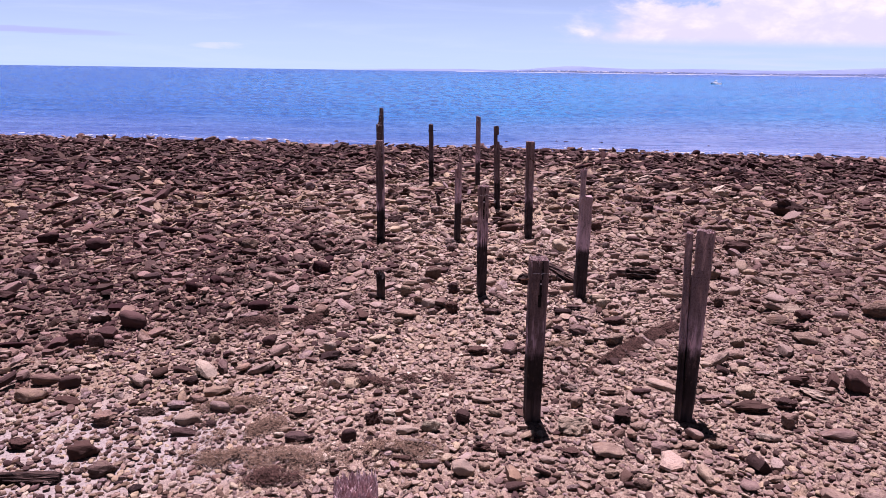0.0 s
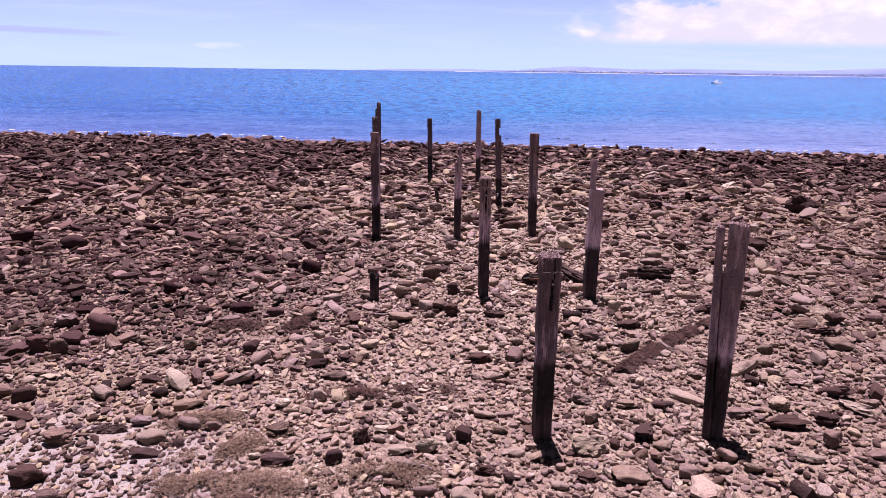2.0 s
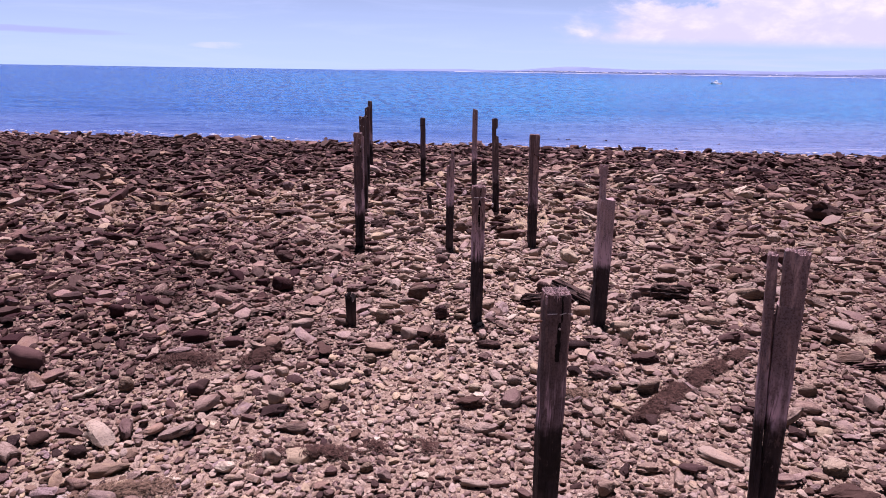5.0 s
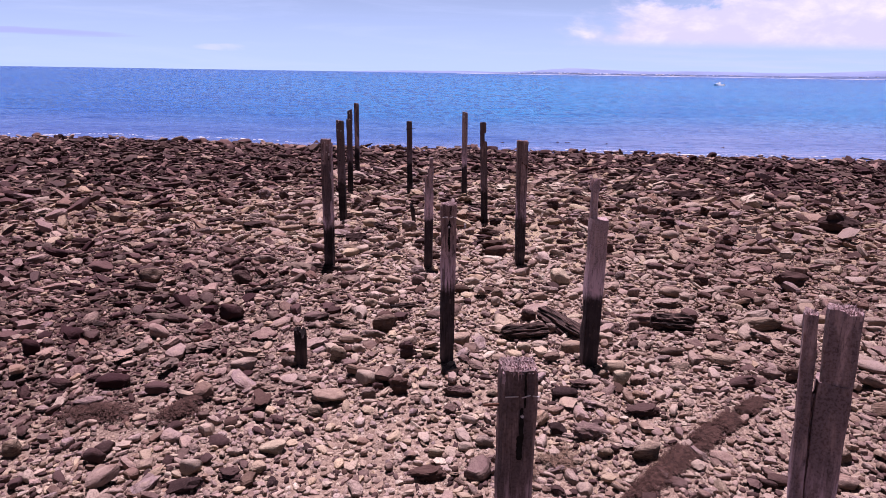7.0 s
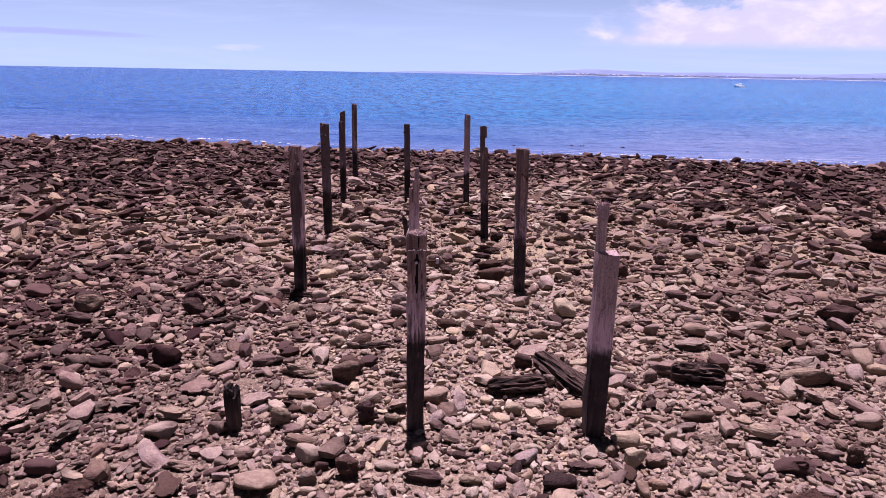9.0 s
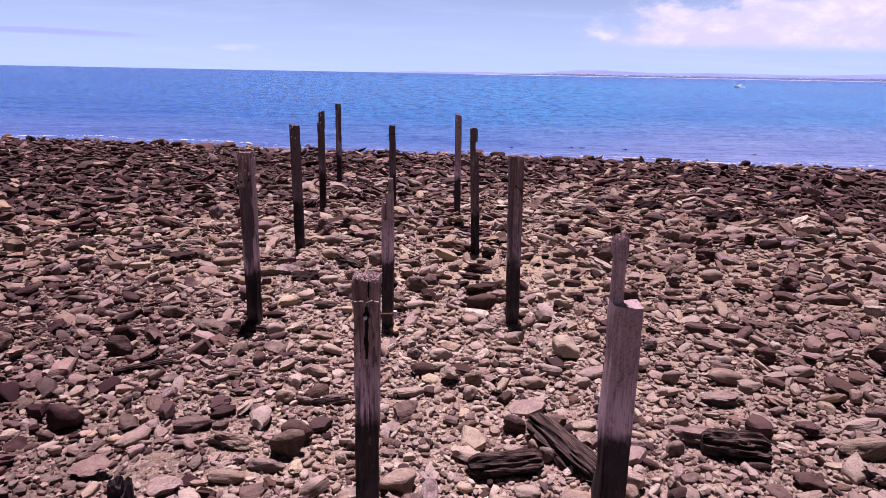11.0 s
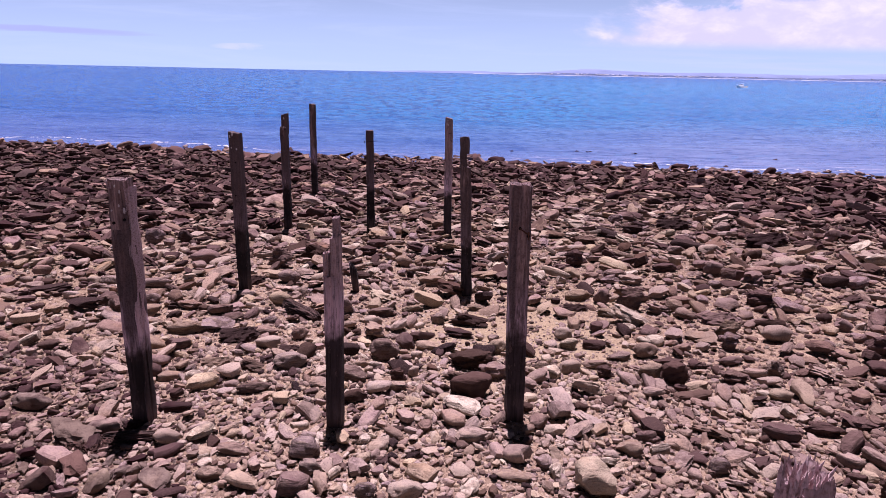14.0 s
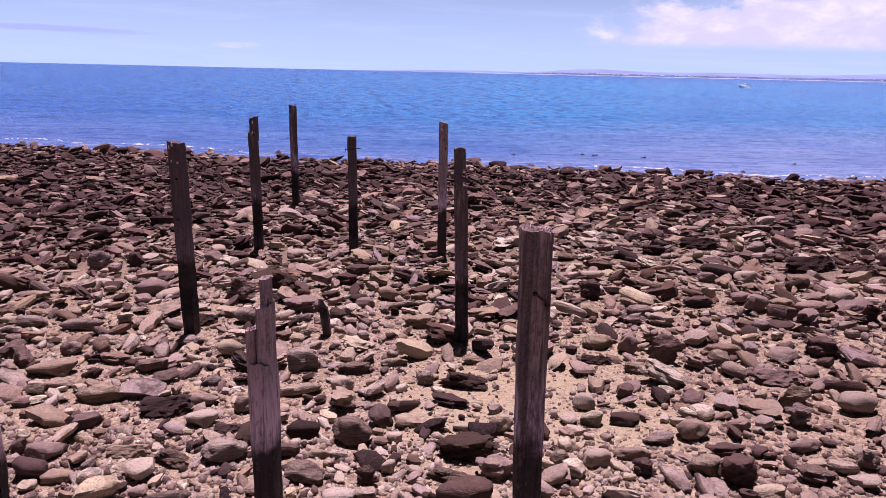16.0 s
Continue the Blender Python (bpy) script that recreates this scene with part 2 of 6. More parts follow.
def timber_material(name):
    """Weathered post timber. The object's colour gives the height of the tide band (red, in metres) and how tarred it is (green)."""
    m, n, b = material(name)
    at = n.add("ShaderNodeTexCoord").outputs["Object"]
    info = n.add("ShaderNodeObjectInfo")
    band, tar, warm = n.split(info.outputs["Color"])
    shift = n.math("MULTIPLY", info.outputs["Random"], 20.0)
    p = n.plus(at, n.add("ShaderNodeCombineXYZ", X=shift, Y=shift, Z=shift).outputs[0])
    x, y, z = n.split(at)
    grain = n.noise(n.scaled(p, 60, 60, 2.2), 1.0, 5.0, 0.6, 0.5)
    streak = n.noise(n.scaled(p, 14, 14, 1.1), 1.0, 4.0, 0.6, 0.8)
    blotch = n.noise(p, 5.0, 4.0, 0.6)
    edge = n.math("ADD", z, n.math("ADD", n.math("MULTIPLY", n.math("SUBTRACT", streak, 0.5), 0.16), n.math("MULTIPLY", n.math("SUBTRACT", grain, 0.5), 0.07)))
    over = n.math("SUBTRACT", edge, band)
    c = n.mix(n.step(streak, 0.36, 0.66), (0.085, 0.050, 0.042), (0.42, 0.275, 0.245))
    c = n.mix(n.math("MULTIPLY", n.step(blotch, 0.46, 0.68), n.math("ADD", 0.3, n.math("MULTIPLY", warm, 0.6))), c, (0.15, 0.078, 0.056))
    lilac = n.math("MULTIPLY", n.step(over, 0.62, 0.06), n.step(streak, 0.28, 0.52, 0.40, 1.0))      # sun-bleached above the tide
    c = n.mix(lilac, c, (0.74, 0.52, 0.60))
    c = n.mix(n.step(grain, 0.30, 0.50, 0.65, 0.0), c, (0.050, 0.034, 0.034))
    knots = n.noise(n.scaled(p, 26, 26, 9), 1.0, 4.0, 0.65)
    c = n.mix(n.step(knots, 0.50, 0.64, 0.0, 0.75), c, (0.075, 0.042, 0.038))
    crack = n.noise(n.scaled(p, 44, 44, 1.0), 1.0, 3.0, 0.55, 0.6)
    c = n.mix(n.step(crack, 0.57, 0.63, 0.0, 0.8), c, (0.022, 0.015, 0.015))
    up = n.split(n.add("ShaderNodeNewGeometry").outputs["Normal"])[2]
    c = n.mix(n.step(up, 0.55, 0.85, 0.0, 0.45), c, (0.090, 0.056, 0.046))       # weathered end grain
    tarred = n.math("MULTIPLY", n.step(n.math("SUBTRACT", n.noise(n.scaled(p, 9, 9, 1.6), 1.0, 4.0, 0.6), tar), 0.05, -0.16), 0.88)
    c = n.mix(tarred, c, (0.030, 0.021, 0.021))
    c = n.mix(n.math("MULTIPLY", info.outputs["Alpha"], n.step(n.noise(p, 70.0, 3.0), 0.3, 0.6, 0.35, 0.95)), c, (0.60, 0.43, 0.45))
    ragged = n.math("ADD", edge, n.math("MULTIPLY", n.math("SUBTRACT", blotch, 0.5), 0.30))
    wet = n.step(n.math("SUBTRACT", ragged, band), 0.09, -0.07)
    slime = n.mix(n.step(blotch, 0.48, 0.68), (0.012, 0.009, 0.009), (0.034, 0.024, 0.023))
    slime = n.mix(n.math("MULTIPLY", n.step(ragged, 0.34, 0.10), n.step(streak, 0.36, 0.60, 0.25, 1.0)), slime, (0.085, 0.058, 0.053))      # dried silt on the foot
    slime = n.mix(n.step(knots, 0.58, 0.68, 0.0, 0.5), slime, (0.16, 0.105, 0.10))
    c = n.mix(n.math("MULTIPLY", wet, 0.95), c, slime)
    n.put(b.inputs["Base Color"], c)
    n.put(b.inputs["Roughness"], n.math("SUBTRACT", 0.85, n.math("MULTIPLY", wet, 0.2)))
    b.inputs["Specular IOR Level"].default_value = 0.10
    h = n.math("ADD", grain, n.math("MULTIPLY", streak, 0.8))
    n.put(b.inputs["Normal"], n.bump(h, 0.8, 0.012))
    return m


def water_material():
    m, n, b = material("sea water")
    pos = n.add("ShaderNodeNewGeometry").outputs["Position"]
    x, y, z = n.split(pos)
    out = n.math("ADD", y, n.math("MULTIPLY", x, 0.135))
    patch = n.noise(n.scaled(pos, 0.006, 0.02, 0), 1.0, 4.0, 0.6)
    wob = n.math("ADD", out, n.math("MULTIPLY", n.math("SUBTRACT", patch, 0.5), 40.0))
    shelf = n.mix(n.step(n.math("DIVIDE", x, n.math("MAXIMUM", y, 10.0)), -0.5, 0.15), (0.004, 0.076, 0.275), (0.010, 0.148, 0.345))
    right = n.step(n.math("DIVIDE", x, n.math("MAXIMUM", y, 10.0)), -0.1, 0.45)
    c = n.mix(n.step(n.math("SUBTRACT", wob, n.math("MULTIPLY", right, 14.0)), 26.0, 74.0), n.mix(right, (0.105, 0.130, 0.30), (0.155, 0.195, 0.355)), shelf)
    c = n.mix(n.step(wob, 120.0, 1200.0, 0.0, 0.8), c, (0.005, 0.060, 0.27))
    chop = n.noise(n.scaled(pos, 1.1, 3.2, 0), 1.0, 6.0, 0.65, 0.6)
    swell = n.noise(n.scaled(pos, 0.16, 0.62, 0), 1.0, 4.0, 0.6, 0.8)
    broad = n.noise(n.scaled(pos, 0.02, 0.13, 0), 1.0, 4.0, 0.6, 0.6)
    # shading of ripples painted as dark streaks, longer and broader farther out
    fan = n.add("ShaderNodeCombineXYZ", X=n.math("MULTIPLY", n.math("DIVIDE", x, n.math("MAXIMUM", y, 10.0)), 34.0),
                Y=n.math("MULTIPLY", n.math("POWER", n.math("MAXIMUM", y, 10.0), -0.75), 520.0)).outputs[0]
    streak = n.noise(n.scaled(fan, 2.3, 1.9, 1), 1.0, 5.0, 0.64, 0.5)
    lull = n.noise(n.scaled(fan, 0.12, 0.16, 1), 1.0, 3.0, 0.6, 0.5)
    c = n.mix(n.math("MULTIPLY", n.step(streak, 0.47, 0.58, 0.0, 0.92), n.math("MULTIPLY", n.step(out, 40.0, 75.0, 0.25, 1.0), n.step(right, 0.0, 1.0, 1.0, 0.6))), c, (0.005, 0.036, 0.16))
    # glints of the sky painted as paler flecks
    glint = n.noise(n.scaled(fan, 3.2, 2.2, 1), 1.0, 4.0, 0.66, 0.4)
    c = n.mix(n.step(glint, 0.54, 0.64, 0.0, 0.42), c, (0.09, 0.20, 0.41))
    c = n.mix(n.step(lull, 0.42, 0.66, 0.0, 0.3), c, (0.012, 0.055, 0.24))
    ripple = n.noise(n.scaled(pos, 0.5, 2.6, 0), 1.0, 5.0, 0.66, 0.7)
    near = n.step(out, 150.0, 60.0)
    # dark and bright sides of the near ripples, put into the colour
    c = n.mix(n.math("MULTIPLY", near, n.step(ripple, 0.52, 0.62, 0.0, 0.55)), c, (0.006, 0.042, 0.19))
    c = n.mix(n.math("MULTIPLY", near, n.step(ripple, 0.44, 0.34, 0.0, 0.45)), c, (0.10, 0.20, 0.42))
    wash = n.math("MULTIPLY", n.step(out, 36.5, 38.6), n.step(n.math("ADD", out, n.math("MULTIPLY", right, -2.0)), 43.0, 39.4))
    froth = n.noise(n.scaled(pos, 0.9, 3.2, 0), 1.0, 6.0, 0.72, 0.8)
    c = n.mix(n.math("MULTIPLY", wash, n.step(froth, 0.53, 0.64, 0.0, 0.6)), c, (0.50, 0.46, 0.56))       # thin foam of the last ripples
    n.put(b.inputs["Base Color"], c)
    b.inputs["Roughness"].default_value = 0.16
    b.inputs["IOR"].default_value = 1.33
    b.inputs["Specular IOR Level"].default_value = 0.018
    h = n.math("ADD", n.math("MULTIPLY", chop, 0.22), n.math("ADD", n.math("MULTIPLY", swell, 0.7), n.math("MULTIPLY", broad, 0.9)))
    n.put(b.inputs["Normal"], n.bump(h, 1.0, 1.0))
    return m


def plain(name, colour, rough=0.7, metal=0.0, grain=20.0, vary=0.25, bump=0.2):
    m, n, b = material(name)
    at = n.add("ShaderNodeTexCoord").outputs["Object"]
    k = n.noise(at, grain, 4.0, 0.6)
    dark = tuple(v * (1 - vary) for v in colour)
    light = tuple(min(1, v * (1 + vary)) for v in colour)
    n.put(b.inputs["Base Color"], n.mix(n.step(k, 0.3, 0.7), dark, light))
    b.inputs["Roughness"].default_value, b.inputs["Metallic"].default_value = rough, metal
    if rough > 0.75:
        b.inputs["Specular IOR Level"].default_value = 0.1
    n.put(b.inputs["Normal"], n.bump(k, bump, 0.01))
    return m


STONE, GRAVEL, TIMBER, WATER = stone_material(), gravel_material(), timber_material("weathered jetty timber"), water_material()
RUST = plain("rusted iron", (0.10, 0.045, 0.03), 0.8, 0.3, 60.0, 0.5)
HOLE = plain("dark bolt hole", (0.012, 0.010, 0.010), 0.95)
CHALK = plain("bird lime", (0.52, 0.46, 0.45), 0.9, 0.0, 90.0, 0.15)
STRAW = plain("tan dried seagrass", (0.135, 0.085, 0.060), 0.85, 0.0, 30.0, 0.5)
WEED = plain("dried brown seaweed", (0.068, 0.036, 0.029), 0.85, 0.0, 30.0, 0.5)


def drift_material():
    m, n, b = material("rotten dark timber")
    at = n.add("ShaderNodeTexCoord").outputs["Object"]
    ridge = n.noise(n.scaled(at, 2.5, 38, 38), 1.0, 5.0, 0.65, 0.7)
    blotch = n.noise(at, 9.0, 4.0)
    c = n.mix(n.step(ridge, 0.38, 0.62), (0.012, 0.008, 0.008), (0.115, 0.070, 0.060))
    c = n.mix(n.step(blotch, 0.5, 0.7, 0.0, 0.5), c, (0.05, 0.03, 0.026))
    n.put(b.inputs["Base Color"], c)
    b.inputs["Roughness"].default_value, b.inputs["Specular IOR Level"].default_value = 0.9, 0.15
    n.put(b.inputs["Normal"], n.bump(ridge, 1.0, 0.04))
    return m


DRIFT = drift_material()
WHITE = plain("white gelcoat", (0.90, 0.90, 0.90), 0.4, 0.0, 3.0, 0.04, 0.0)
SMOKED = plain("smoked acrylic", (0.03, 0.035, 0.045), 0.15)
NAVY = plain("dark canvas", (0.04, 0.05, 0.09), 0.8)
FOAM = plain("sea foam", (0.42, 0.42, 0.47), 0.8, 0.0, 6.0, 0.15)


def link(name, verts, faces, mat, parent=None, label="", smooth=True):
    me = bpy.data.meshes.new(name)
    me.from_pydata([tuple(v) for v in verts], [], faces)
    me.materials.append(mat)
    me.polygons.foreach_set("use_smooth", [smooth] * len(me.polygons))
    ob = new(name, me)
    if parent is not None:
        ob.parent = parent
    return tagged(ob, label)


def part(name, bm, mat, parent=None, label="", smooth=False):
    me = bpy.data.meshes.new(name)
    bm.to_mesh(me)
    bm.free()
    me.materials.append(mat)
    me.polygons.foreach_set("use_smooth", [smooth] * len(me.polygons))
    ob = new(name, me)
    if parent is not None:
        ob.parent = parent
    return tagged(ob, label)


# ---- ground and water ----
def spaced(lo, hi, fine_lo, fine_hi, fine, grow):
    """Grid lines: even between fine_lo and fine_hi, wider and wider outside."""
    out = list(np.arange(fine_lo, fine_hi + 1e-6, fine))
    step, v = fine, fine_hi
    while v < hi:
        step *= grow
        v = min(hi, v + step)
        out.append(v)
    step, v = fine, fine_lo
    while v > lo:
        step *= grow
        v = max(lo, v - step)
        out.insert(0, v)
    return out


def sheet(name, xs, ys, height, mat):
    verts = [(x, y, height(x, y)) for y in ys for x in xs]
    w = len(xs)
    faces = [(j * w + i, j * w + i + 1, (j + 1) * w + i + 1, (j + 1) * w + i) for j in range(len(ys) - 1) for i in range(w - 1)]
    return link(name, verts, faces, mat)


ground = sheet("ground", spaced(-4800, 4800, -14, 14, 0.17, 1.25), spaced(-300, 4890, 3, 30, 0.17, 1.2), ground_z, GRAVEL)
tagged(ground, "shell gravel and sand bed under the stones of the foreshore", "ground", kind="structure")


def wave_z(x, y):
    d = y - shore(x)
    if d > 60:
        return SEA
    fade = max(0.0, 1 - d / 60)
    return SEA + 0.05 * fade * math.sin(d * 0.75 + 1.4 * noise.noise((x * 0.06, d * 0.05, 0))) + 0.03 * noise.noise((x * 0.3, y * 0.8, 5))


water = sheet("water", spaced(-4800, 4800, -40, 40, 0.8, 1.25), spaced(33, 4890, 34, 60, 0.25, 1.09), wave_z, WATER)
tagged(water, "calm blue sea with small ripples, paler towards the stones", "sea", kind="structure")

# ---- far coast ----
def coast(name, y, x0, x1, rise, depth, mat, label, category):
    """A low ridge of land behind the water, with a shore face and a back."""
    verts, faces, n = [], [], 160
    for i in range(n + 1):
        x = x0 + (x1 - x0) * i / n
        h = rise(x)
        for dy, k in ((0, 0.0), (depth * 0.1, 0.35), (depth * 0.45, 0.8), (depth * 0.8, 1.0), (depth * 1.2, 0.0)):
            verts.append((x, y + dy, SEA - 1 + (h + 1) * k))
        if i:
            a = 5 * (i - 1)
            faces += [(a + k, a + 5 + k, a + 6 + k, a + 1 + k) for k in range(4)]
    return tagged(link(name, verts, faces, mat), label, category, kind="structure")


def bell(x, c, w):
    return math.exp(-((x - c) / w) ** 2)


# distance haze is painted into the hills and the plain as blue
FAR_LAND = plain("far hills with painted blue haze", (0.165, 0.205, 0.345), 1.0, 0.0, 0.004, 0.10, 0.0)
LOW_LAND = plain("coastal plain with scrub and painted haze", (0.090, 0.120, 0.220), 1.0, 0.0, 0.02, 0.3, 0.0)
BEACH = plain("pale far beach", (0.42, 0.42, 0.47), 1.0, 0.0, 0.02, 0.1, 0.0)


def hill_rise(x):
    up = min(1.0, max(0.0, (x + 620) / 500))
    return up * (12 + 5 * noise.noise((x * 0.003, 1, 0)) + 26 * bell(x, 930, 300) + 20 * bell(x, 1700, 500) + 52 * bell(x, 3300, 900)) + 2 * up * noise.noise((x * 0.012, 7, 0))


def plain_rise(x):
    up = min(1.0, max(0.0, (x - 120) / 500))
    return up * (11 + 4 * noise.noise((x * 0.006, 3, 0)) + 14 * bell(x, 2900, 500)) + 0.6


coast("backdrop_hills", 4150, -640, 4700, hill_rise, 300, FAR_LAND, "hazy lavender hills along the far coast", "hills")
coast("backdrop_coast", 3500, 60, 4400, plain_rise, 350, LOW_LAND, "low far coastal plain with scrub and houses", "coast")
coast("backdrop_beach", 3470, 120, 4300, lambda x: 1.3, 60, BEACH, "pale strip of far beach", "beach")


def far_town():
    rng = random.Random(5)
    verts, faces = [], []
    for _ in range(140):
        x = rng.choice((rng.uniform(450, 1500), rng.gauss(900, 200), rng.uniform(1300, 3600)))
        y = 3500 + rng.uniform(20, 160)
        w, h, d = rng.uniform(6, 16), rng.uniform(1.2, 2.4), 12
        z = plain_rise(x) * (0.4 + 0.5 * (y - 3500) / 160) - 1.5
        a = len(verts)
        verts += [(x + i * w, y + j * d, z + k * h) for k in (0, 1) for j in (0, 1) for i in (0, 1)] + [(x, y + d / 2, z + h * 1.45), (x + w, y + d / 2, z + h * 1.45)]
        faces += [tuple(a + v for v in f) for f in ((0, 1, 5, 4), (2, 6, 7, 3), (0, 4, 8, 6, 2), (1, 3, 7, 9, 5), (4, 5, 9, 8), (6, 8, 9, 7))]
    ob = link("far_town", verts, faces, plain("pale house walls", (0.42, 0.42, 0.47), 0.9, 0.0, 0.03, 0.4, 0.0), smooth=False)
    tagged(ob, "scatter of pale houses along the far coast", "houses", kind="stuff")


far_town()


# ---- stones ----
def ico(sub):
    bm = bmesh.new()
    bmesh.ops.create_icosphere(bm, subdivisions=sub, radius=1)
    v = np.array([p.co[:] for p in bm.verts])
    f = np.array([[p.index for p in q.verts] for q in bm.faces])
    bm.free()
    return v, f


ICO = {s: ico(s) for s in (2, 3, 4)}


def stone_shape(sub, seed, slab=0.5, ledges=0.0, worn=0.0):
    """A worn, angular stone inside a unit box: a squared ball cut by planes; slab 0 round, 1 boxy; ledges: eroded strata."""
    rng = np.random.default_rng(seed)
    v = ICO[sub][0].copy()
    p = 2 + 5 * slab * rng.uniform(0.5, 1)
    v /= (np.abs(v) ** p).sum(1, keepdims=True) ** (1 / p)
    for _ in range(rng.integers(6, 11)):
        nrm = rng.normal(size=3) * (1, 1, 0.6)
        nrm /= np.linalg.norm(nrm)
        d = rng.uniform(0.52, 0.9) * (1 - worn) + worn * rng.uniform(0.68, 0.92)
        t = (v @ nrm - d) / 0.13
        over = 0.13 * np.where(t > 1, t - 0.5, np.where(t > 0, 0.5 * t * t, 0))     # cuts with worn edges
        v -= over[:, None] * nrm * 0.97
    for i, q in enumerate(v):
        s = Vector(q) * 1.4 + Vector((seed * 3.1, seed * 1.7, 0))
        k = 1 + (1 - 0.45 * worn) * (0.30 * noise.noise(s) + 0.16 * noise.noise(s * 2.3)) + (0.07 * noise.noise(s * 5.3) + 0.035 * noise.noise(s * 11) if sub > 2 else 0)
        if ledges:
            band = noise.noise((q[0] * 0.6 + seed, q[1] * 0.6, q[2] * 4.5))
            k += ledges * (1 if band > 0.05 else -1 if band < -0.12 else 0) * (1 - 0.5 * abs(q[2]))
        v[i] = q * (k, k, 1 + (k - 1) * 0.7)
    v /= np.abs(v).max(0)
    return v


def pebble_shape(seed, sides, rings, angular=0.0):
    """A flat stone worn by the sea: rings from the bed up to a low crown, set into the bed with its open underside. Half size 1."""
    rng = np.random.default_rng(seed)
    ang = (np.arange(sides) + rng.uniform(-0.28, 0.28, sides)) * 2 * np.pi / sides
    p = rng.uniform(2.0, 2.8 + 2.2 * angular)
    c, s = np.cos(ang), np.sin(ang)
    rad = 1 / (np.abs(c) ** p + np.abs(s) ** p) ** (1 / p)
    w = rng.uniform(0, 6.28, 3)
    rad *= 1 + sum((0.11 + 0.05 * angular) * np.sin((k + 1) * ang + w[k]) for k in range(3)) + rng.uniform(-0.08, 0.08, sides) * (1 + angular)
    profile = {2: ((-0.8, 1.0), (0.66, 0.84)), 3: ((-1.0, 0.86), (0.22, 1.0), (0.84, 0.76)), 4: ((-1.0, 0.80), (-0.1, 0.99), (0.55, 0.94), (0.90, 0.66))}[rings]
    tx, ty = rng.uniform(-0.3, 0.3, 2)
    verts, faces = [], []
    for k, (z, r) in enumerate(profile):
        r = r + angular * (0.16 if k == rings - 1 else 0.0)
        ox, oy = rng.uniform(-0.05, 0.05, 2)
        for i in range(sides):
            q = rad[i] * r * (1 + rng.uniform(-0.05, 0.05))
            x, y = c[i] * q + ox, s[i] * q + oy
            verts.append((x, y, z + (tx * x + ty * y) * (0.8 if z > 0 else 0.1) + rng.uniform(-0.09, 0.09)))
    verts.append((rng.uniform(-0.15, 0.15), rng.uniform(-0.15, 0.15), 1.0 - 0.06 * angular))
    for k in range(rings - 1):
        for i in range(sides):
            a, b = k * sides + i, k * sides + (i + 1) % sides
            faces += [(a, b, b + sides), (a, b + sides, a + sides)]
    m = (rings - 1) * sides
    faces += [(m + i, m + (i + 1) % sides, len(verts) - 1) for i in range(sides)]
    v = np.array(verts)
    v /= np.abs(v).max(0)
    return v, np.array(faces)


def ridged_shape(sub, seed, amount=0.11, bands=4.0):
    """A block of layered stone: its softer beds are eaten back, so that the harder ones stand out as ridges."""
    rng = np.random.default_rng(seed)
    v = stone_shape(sub, seed, 0.55, 0.0, 0.25)
    dip = np.array((rng.uniform(-0.5, 0.5), rng.uniform(-0.5, 0.5), 1.0))
    for i, q in enumerate(v):
        warp = noise.noise((q[0] * 1.3 + seed, q[1] * 1.3, q[2])) * 0.35
        s = (float(q @ dip) + warp) * bands
        bed = noise.noise((s * 1.0, seed * 0.7, 0.3)) + 0.6 * noise.noise((s * 2.3, seed, 2.0))
        k = amount * (1.0 if bed > 0.12 else -1.0 if bed < -0.1 else bed * 6)
        k += 0.05 * noise.noise((q[0] * 6, q[1] * 6 + seed, q[2] * 6))
        v[i] = q * (1 + k, 1 + k, 1 + 0.35 * k)
    v /= np.abs(v).max(0)
    return v


def stone_mesh(name, v, f, smooth):
    me = bpy.data.meshes.new(name)
    me.vertices.add(len(v))
    me.vertices.foreach_set("co", np.asarray(v, np.float32).ravel())
    me.loops.add(f.size)
    me.loops.foreach_set("vertex_index", f.astype(np.int32).ravel())
    me.polygons.add(len(f))
    me.polygons.foreach_set("loop_start", np.arange(0, f.size, 3, dtype=np.int32))
    me.polygons.foreach_set("use_smooth", smooth)
    me.update(calc_edges=True)
    me.materials.append(STONE)
    return me


def add_fields(me, local, tone):
    a = me.attributes.new("local", "FLOAT_VECTOR", "POINT")
    a.data.foreach_set("vector", np.asarray(local, np.float32).ravel())
    a = me.attributes.new("tone", "FLOAT", "POINT")
    a.data.foreach_set("value", np.asarray(tone, np.float32))


def turn_matrices(rng, n, tilt, strike):
    yaw = rng.normal(-0.1, strike, n) + np.pi * rng.integers(0, 2, n) if strike else rng.uniform(0, 2 * np.pi, n)
    a, b = rng.normal(0, tilt, n), rng.normal(0, tilt, n)
    cy, sy, ca, sa, cb, sb = np.cos(yaw), np.sin(yaw), np.cos(a), np.sin(a), np.cos(b), np.sin(b)
    z = np.zeros(n)
    o = np.ones(n)
    rz = np.array([[cy, -sy, z], [sy, cy, z], [z, z, o]]).transpose(2, 0, 1)
    rx = np.array([[o, z, z], [z, ca, -sa], [z, sa, ca]]).transpose(2, 0, 1)
    ry = np.array([[cb, z, sb], [z, o, z], [-sb, z, cb]]).transpose(2, 0, 1)
    return rx @ ry @ rz


